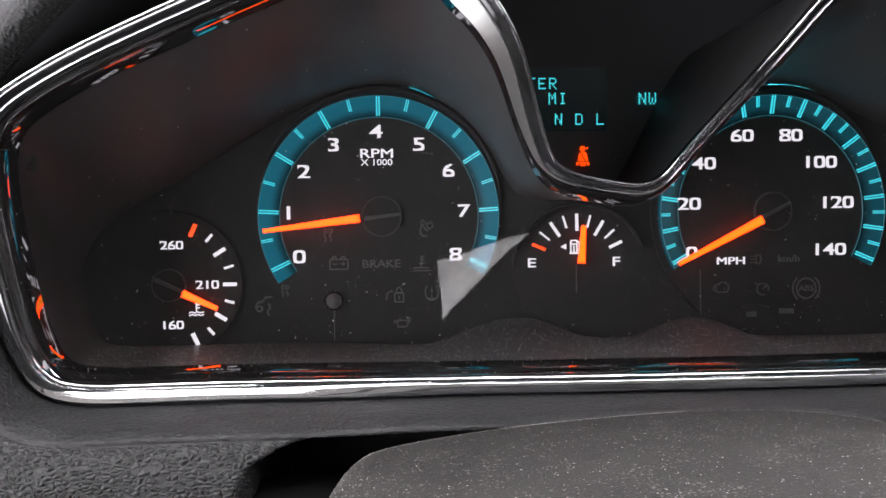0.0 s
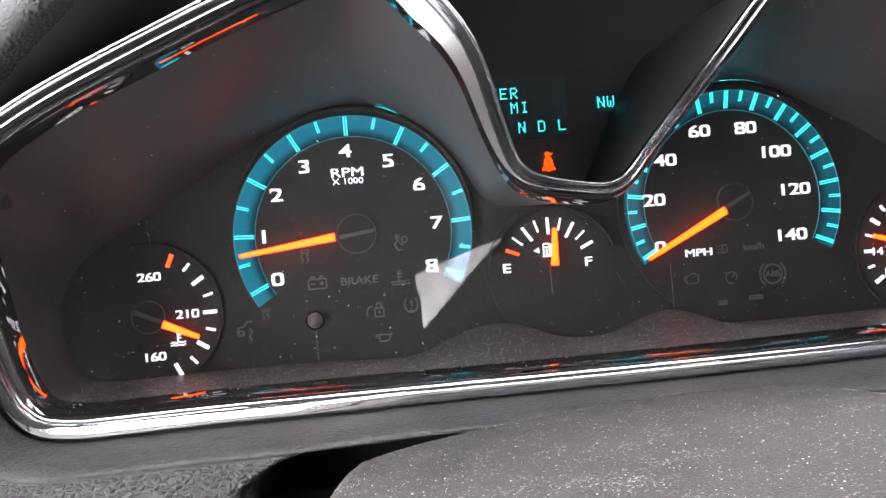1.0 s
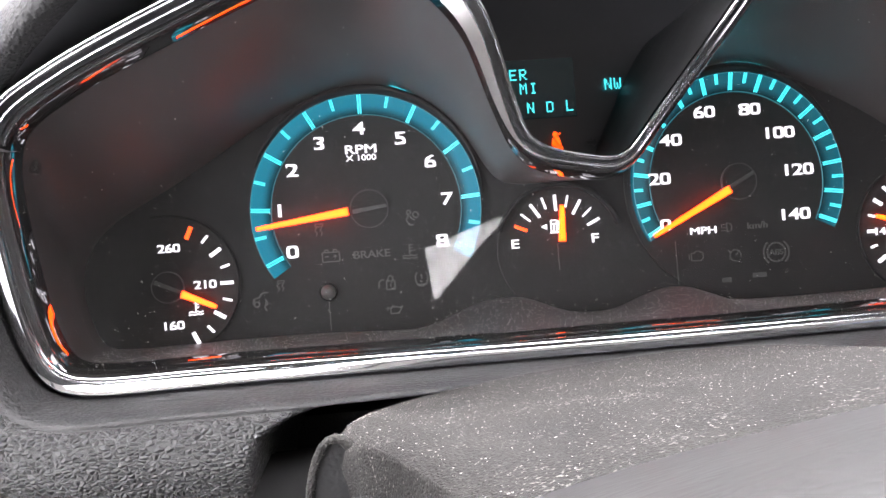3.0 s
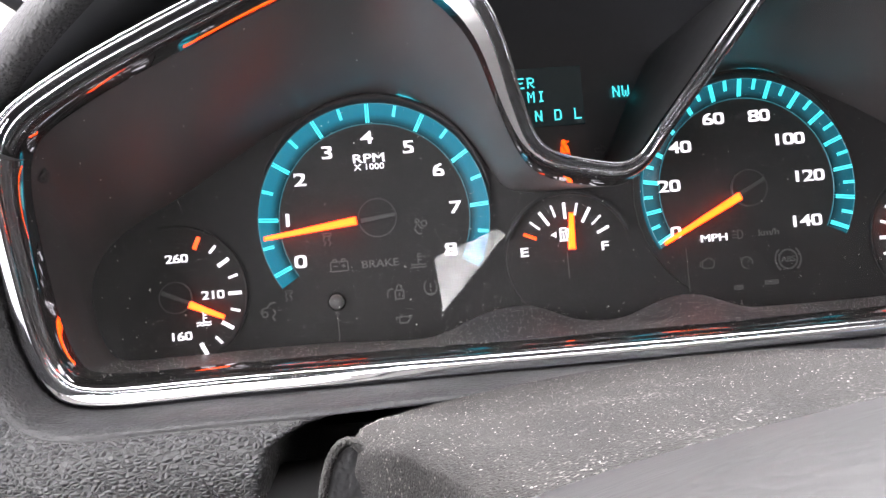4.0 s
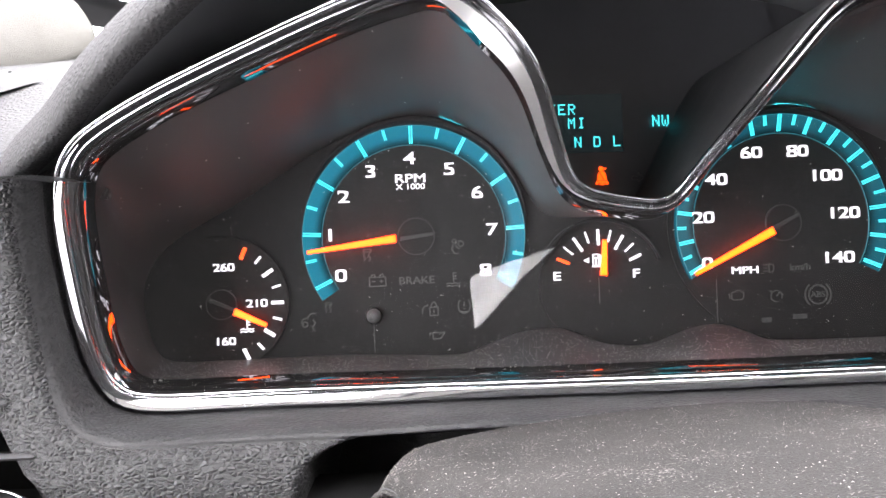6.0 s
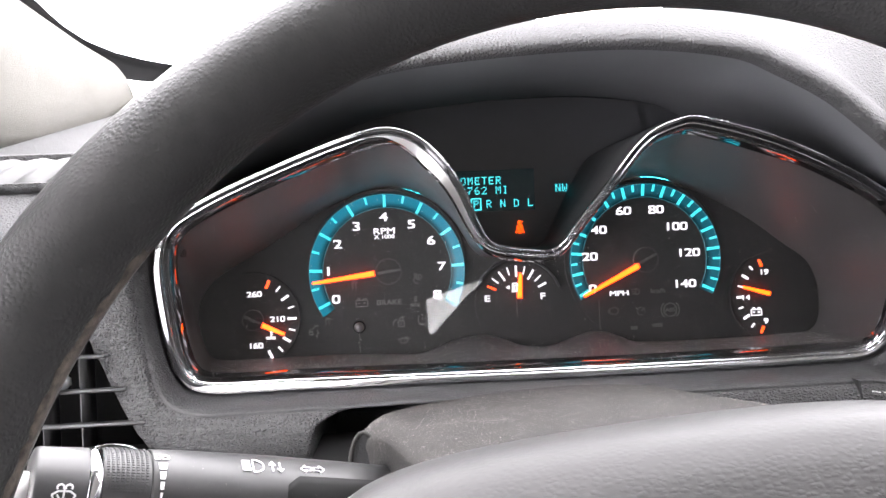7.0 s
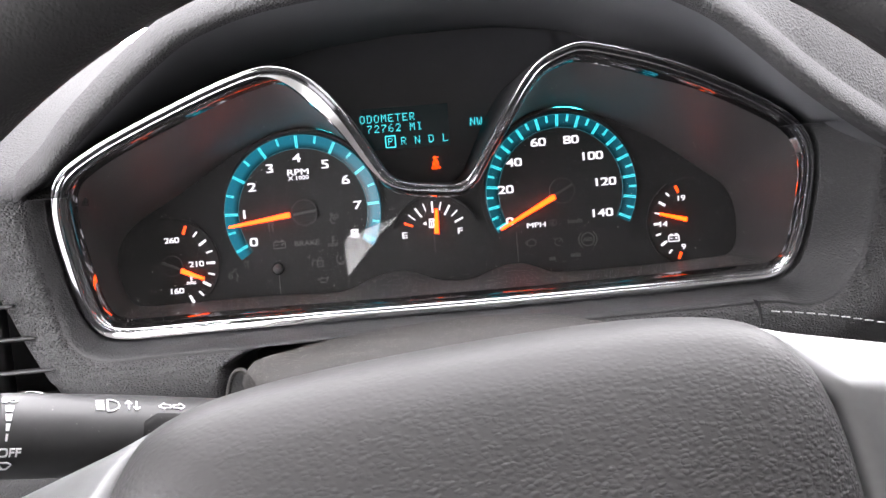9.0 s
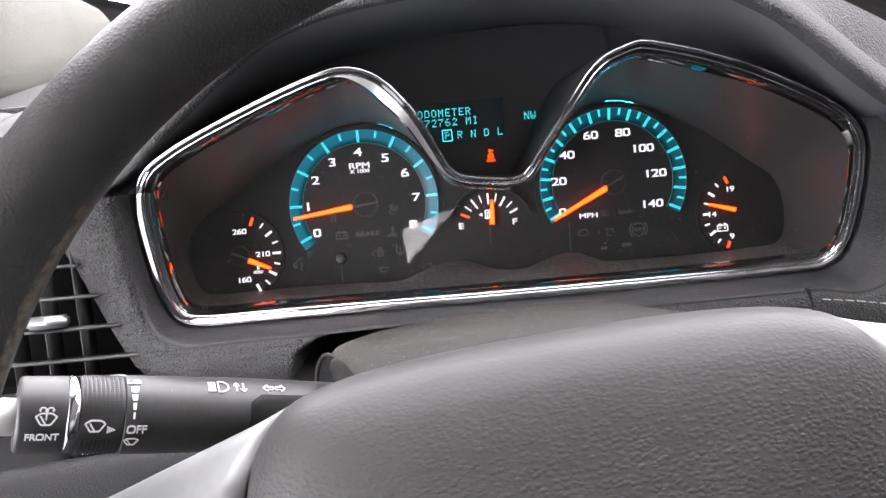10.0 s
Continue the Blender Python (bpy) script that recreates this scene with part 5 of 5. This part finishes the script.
# ---- stalk ----
SO, SD, SN = Vector((-0.0673, -0.2241, -0.0382)), Vector((-0.865, -0.465, 0.24)).normalized(), Vector((0.465, -0.865, 0)).normalized()
SU = SN.cross(SD)
SU = SU if SU.z > 0 else -SU
stalk = thing("indicator_stalk", "black multifunction stalk with white markings", "stalk")
stalk.matrix_basis = Matrix.Translation(SO) @ Matrix.Scale(0.97, 4)
SM = Matrix(((SD.x, SN.x, SU.x, 0), (SD.y, SN.y, SU.y, 0), (SD.z, SN.z, SU.z, 0), (0, 0, 0, 1)))


def turned(rows, sides=44):
    """A turned body along x: rows of (x, radius)."""
    bm = bmesh.new()
    vs = sheet(bm, [[(x, r * math.cos(2 * math.pi * k / sides), r * math.sin(2 * math.pi * k / sides)) for k in range(sides)] for x, r in rows], closed=True)
    bm.faces.new(vs[0][::-1])
    bm.faces.new(vs[-1])
    return bm


STEM = mottled(material("stalk_plastic", (0.025, 0.025, 0.026), 0.4), (0.020, 0.020, 0.021), (0.034, 0.034, 0.034), 60, rough=(0.34, 0.5))
part("stem", turned([(-0.085, 0.0118), (-0.060, 0.0126), (-0.035, 0.0132), (-0.010, 0.0133), (0.0020, 0.0131), (0.0024, 0.0130), (0.0027, 0.0126)]), STEM, stalk, m=SM)
bm = turned([(0.0027, 0.0125), (0.0031, 0.0127), (0.0158, 0.0126), (0.0162, 0.0122)])
for k in list(range(44)) + list(range(58, 74)):
    for q in range(9):
        a, x = radians(-72 + 3.9 * k if k < 44 else -118 - 3.9 * (k - 58)), 0.0042 + 0.00135 * q
        box(bm, (x - 0.0004, -0.00028, 0.0125), (x + 0.0004, 0.00028, 0.0130))
        bmesh.ops.rotate(bm, verts=bm.verts[-8:], cent=(0, 0, 0), matrix=Matrix.Rotation(a, 3, "X"))
part("grip", bm, STEM, stalk, "ribbed turning ring", smooth=False, m=SM)
part("band", turned([(0.0162, 0.0125), (0.0164, 0.0128), (0.0194, 0.0127), (0.0196, 0.0124)]), CHROME, stalk, "chrome band", m=SM)
# slightly raised patch; the shade of the stem's hollow is put into its colour
bm = bmesh.new()
rows = []
for s in np.linspace(0, 1, 14):
    x = -0.0352 - 0.05 * s
    top = 45 - 66 * max(0, 1 - s / 0.16) ** 2.5
    rows.append([(x, (0.0135 + 0.026 * (x + 0.035)) * math.cos(radians(q)), (0.0135 + 0.026 * (x + 0.035)) * math.sin(radians(q))) for q in np.linspace(-100, top, 14)])
sheet(bm, rows)
part("recess", thick(bm, 0.0006), DARKTRIM, stalk, "dark patch on the stem, standing for its shaded hollow", m=SM)
part("end_knob", turned([(0.0196, 0.0124), (0.0200, 0.0125), (0.0322, 0.0122), (0.0330, 0.0120), (0.0335, 0.0116), (0.0338, 0.0108)]), STEM, stalk, m=SM)
part("end_cap", turned([(0.0330, 0.0060), (0.0410, 0.0060), (0.0420, 0.0056), (0.0424, 0.0046)]), SILVER, stalk, "silver push button at the end", m=SM @ pose(0, -0.001, -0.001))


def on_stalk(ob_name, bm, s, angle, r):
    """Sets flat marks on the stalk's skin, s along it and at an angle above the driver's side."""
    c, n = math.cos(radians(angle)), math.sin(radians(angle))
    nrm, up = SN * c + SU * n, SU * c - SN * n
    right = -SD
    p = SD * s + nrm * (r + 0.00005)
    m = Matrix(((right.x, -nrm.x, up.x, p.x), (right.y, -nrm.y, up.y, p.y), (right.z, -nrm.z, up.z, p.z), (0, 0, 0, 1)))
    part(ob_name, bm, PRINT, stalk, smooth=False, m=m)


def small(lines, size, w):
    return strokes([[(a * size, b * size) for a, b in line] for line in lines], w * size, -0.0002, 0.0002)


on_stalk("word", words("OFF", 0.0028, 0.95, 0.02, square=True), -0.0012, -8, 0.0132)
on_stalk("word", words("FRONT", 0.0024, 0.90, 0.02, square=True), 0.0262, -20, 0.0124)
on_stalk("word", words("LO", 0.0022, 1.2, 0.02), 0.0, 66, 0.0132)
on_stalk("spray_mark", small(SPRAY, 0.0030, 0.16), 0.0256, 4, 0.0124)
on_stalk("wiper_mark", small(WIPER, 0.0030, 0.16), 0.0114, -6, 0.0127)
on_stalk("wiper_mark", small(WIPER, 0.0022, 0.16), 0.0, -30, 0.0132)
on_stalk("pointer_mark", slab(bmesh.new(), [(-0.0012, -0.0012), (0.0014, 0), (-0.0012, 0.0012)], -0.0002, 0.0002), 0.0066, -9, 0.0128)
for k, (a, w) in enumerate(((8, 0.0007), (21, 0.0012), (34, 0.0018), (47, 0.0025))):
    on_stalk("speed_mark", bar(bmesh.new(), (0, -0.0012), (0, 0.0010), w * 0.8, w, -0.0002, 0.0002), 0.0, a + 4, 0.0132)
on_stalk("lamp_mark", small(LAMP[-1:], 0.0036, 0.11), -0.0280, 58, 0.0133)
for beam in LAMP[:-1]:
    on_stalk("beam_mark", small([beam], 0.0036, 0.10), -0.0280, 58, 0.0133)
on_stalk("arrow_mark", small(UPDOWN, 0.0028, 0.16), -0.0352, 58, 0.0133)
on_stalk("arrow_mark", small(ARROWS, 0.0028, 0.12), -0.0480, 58, 0.0130)

scuffs = []
for _ in range(40):
    a, along = radians(rng.uniform(10, 75)), rng.uniform(-0.05, 0.0)
    nrm = SN * math.cos(a) + SU * math.sin(a)
    scuffs.append((tuple(SO + SD * along + nrm * 0.01295), tuple(nrm)))
flakes("stalk_scuffs", scuffs, 0.00005, 0.00016, DUST, "small pale scuffs on the stalk")

# ---- cabin ----
windshield = thing("windshield", "frosted windshield with white daylight behind it", "windshield", kind="structure")
EDGE = [(-0.282, -0.38), (-0.282, 0.05), (-0.280, 0.18), (-0.264, 0.250), (-0.212, 0.292), (-0.10, 0.326), (0.10, 0.350), (0.30, 0.355), (0.50, 0.350), (0.70, 0.332), (0.85, 0.28), (0.87, 0.18), (0.875, -0.38)]


def pane_z(y):
    return 0.205 + 0.23 * (0.32 - y)


edge = spline([(x, y, pane_z(y)) for x, y in EDGE], 90, closed=False)
mid = np.array([0.30, -0.10, pane_z(-0.10)])
inward = mid - edge
inward /= np.linalg.norm(inward, axis=1)[:, None]
bm = bmesh.new()
lap = 0.014 + 0.030 * np.exp(-((edge[:, [0]] + 0.225) / 0.05) ** 2) * (edge[:, [1]] > 0.2)
sheet(bm, [edge + inward * 0.007, edge + inward * 0.003 + np.array([0, 0, -0.004]), edge - inward * 0.006 + np.array([0, 0, -0.004]), edge - inward * lap + np.array([0, 0, -0.003])])
part("seal", bm, MATTE, windshield, "black rubber seal")
bm = bmesh.new()
a = [bm.verts.new(p) for p in edge]
bm.faces.new(a)
bmesh.ops.triangulate(bm, faces=bm.faces[:])
glass = part("glass", bm, GLASS, windshield, smooth=False)
glass.visible_shadow = False
for nm, pts, lab in (("backdrop", [(-0.50, -0.40, pane_z(-0.40) + 0.03), (1.05, -0.40, pane_z(-0.40) + 0.03), (1.05, 0.55, pane_z(0.55) + 0.03), (-0.50, 0.55, pane_z(0.55) + 0.03)], "white winter daylight above the windshield"),
                     ("backdrop", [(-0.62, -1.25, -0.60), (-0.62, -0.20, -0.19), (-0.62, -0.26, 0.34), (-0.62, -1.25, 0.08)], "white daylight outside the driver's window"),
                     ("backdrop", [(-0.62, -1.30, -1.10), (-0.62, -0.12, -0.62), (-0.62, -0.20, -0.195), (-0.62, -1.25, -0.605)], "added unseen glow, as of snowy ground, that whitens the side chrome"),
                     ("backdrop", [(1.22, -1.10, -0.26), (1.22, 0.02, 0.08), (1.22, -0.10, 0.40), (1.22, -1.10, 0.14)], "white daylight outside the passenger's window"),
                     ("backdrop", [(-0.30, -1.68, -0.16), (0.90, -1.68, -0.16), (0.90, -1.74, -0.55), (-0.30, -1.74, -0.55)], "unseen rear window daylight, added as weak fill")):
    bm = bmesh.new()
    bm.faces.new([bm.verts.new(p) for p in pts])
    thick(bm, 0.004)
    tagged(part(nm, bm, REARFILL if "rear" in lab else PALE if "passenger" in lab else SIDEGLOW if "snowy" in lab else FROST, None, smooth=False), lab, "daylight", kind="structure")
bm = bmesh.new()
rows = []
PILLAR = [((-0.256, 0.262, 0.200), (-0.240, 0.262, 0.176)), ((-0.272, 0.22, 0.213), (-0.254, 0.205, 0.143)), ((-0.285, 0.15, 0.226), (-0.262, 0.130, 0.120)), ((-0.292, 0.05, 0.245), (-0.268, 0.060, 0.104)), ((-0.300, -0.20, 0.300), (-0.36, -0.18, 0.12)), ((-0.297, -0.45, 0.370), (-0.46, -0.45, 0.22))]
for s, z in ((0.0, 0.0), (0.06, 0.007), (0.2, 0.011), (0.5, 0.013), (0.8, 0.011), (0.94, 0.007), (1.0, 0.0)):
    rows.append([(Vector(p).lerp(Vector(q), s) + Vector((z * 0.6, -z, 0))) for p, q in PILLAR])
sheet(bm, rows)
thick(bm, 0.01)
tagged(part("pillar_trim", bm, CREAM, None), "smooth cream windshield pillar trim", "pillar trim", kind="structure")
# unseen cabin shell; the door side is cream to reflect pale in the chrome
for nm, pts, mat, lab in (("ceiling", [(-0.60, -0.38, 0.390), (1.20, -0.38, 0.390), (1.20, -1.70, -0.06), (-0.60, -1.70, -0.06)], CLOTH, "pale cloth headliner"),
                          ("floor", [(-0.60, -1.90, -1.30), (1.20, -1.90, -1.30), (1.20, 0.60, -0.40), (-0.60, 0.60, -0.40)], DARKTRIM, "dark carpet floor"),
                          ("wall_rear", [(-0.60, -1.70, -0.06), (1.20, -1.70, -0.06), (1.20, -1.90, -1.30), (-0.60, -1.90, -1.30)], CLOTH, "pale rear cabin wall"),
                          ("wall_front", [(-0.60, 0.50, 0.22), (1.20, 0.50, 0.22), (1.20, 0.60, -0.40), (-0.60, 0.60, -0.40)], DARKTRIM, "dark bulkhead"),
                          ("wall_left", [(-0.66, 0.55, 0.30), (-0.66, 0.60, -0.40), (-0.66, -1.90, -1.30), (-0.66, -1.70, -0.06), (-0.66, -0.45, 0.40)], CREAM, "cream door lining"),
                          ("wall_right", [(1.26, 0.55, 0.30), (1.26, 0.60, -0.40), (1.26, -1.90, -1.30), (1.26, -1.70, -0.06), (1.26, -0.45, 0.40)], DARKTRIM, "dark door lining")):
    bm = bmesh.new()
    bm.faces.new([bm.verts.new(p) for p in pts])
    thick(bm, 0.02)
    tagged(part(nm, bm, mat, None, smooth=False), lab + " of the car", "car interior", kind="structure")

# ---- the car stands level ----
for ob in scene.objects:
    if ob.parent is None and ob.type != "CAMERA":
        ob.matrix_basis = LEVEL @ ob.matrix_basis
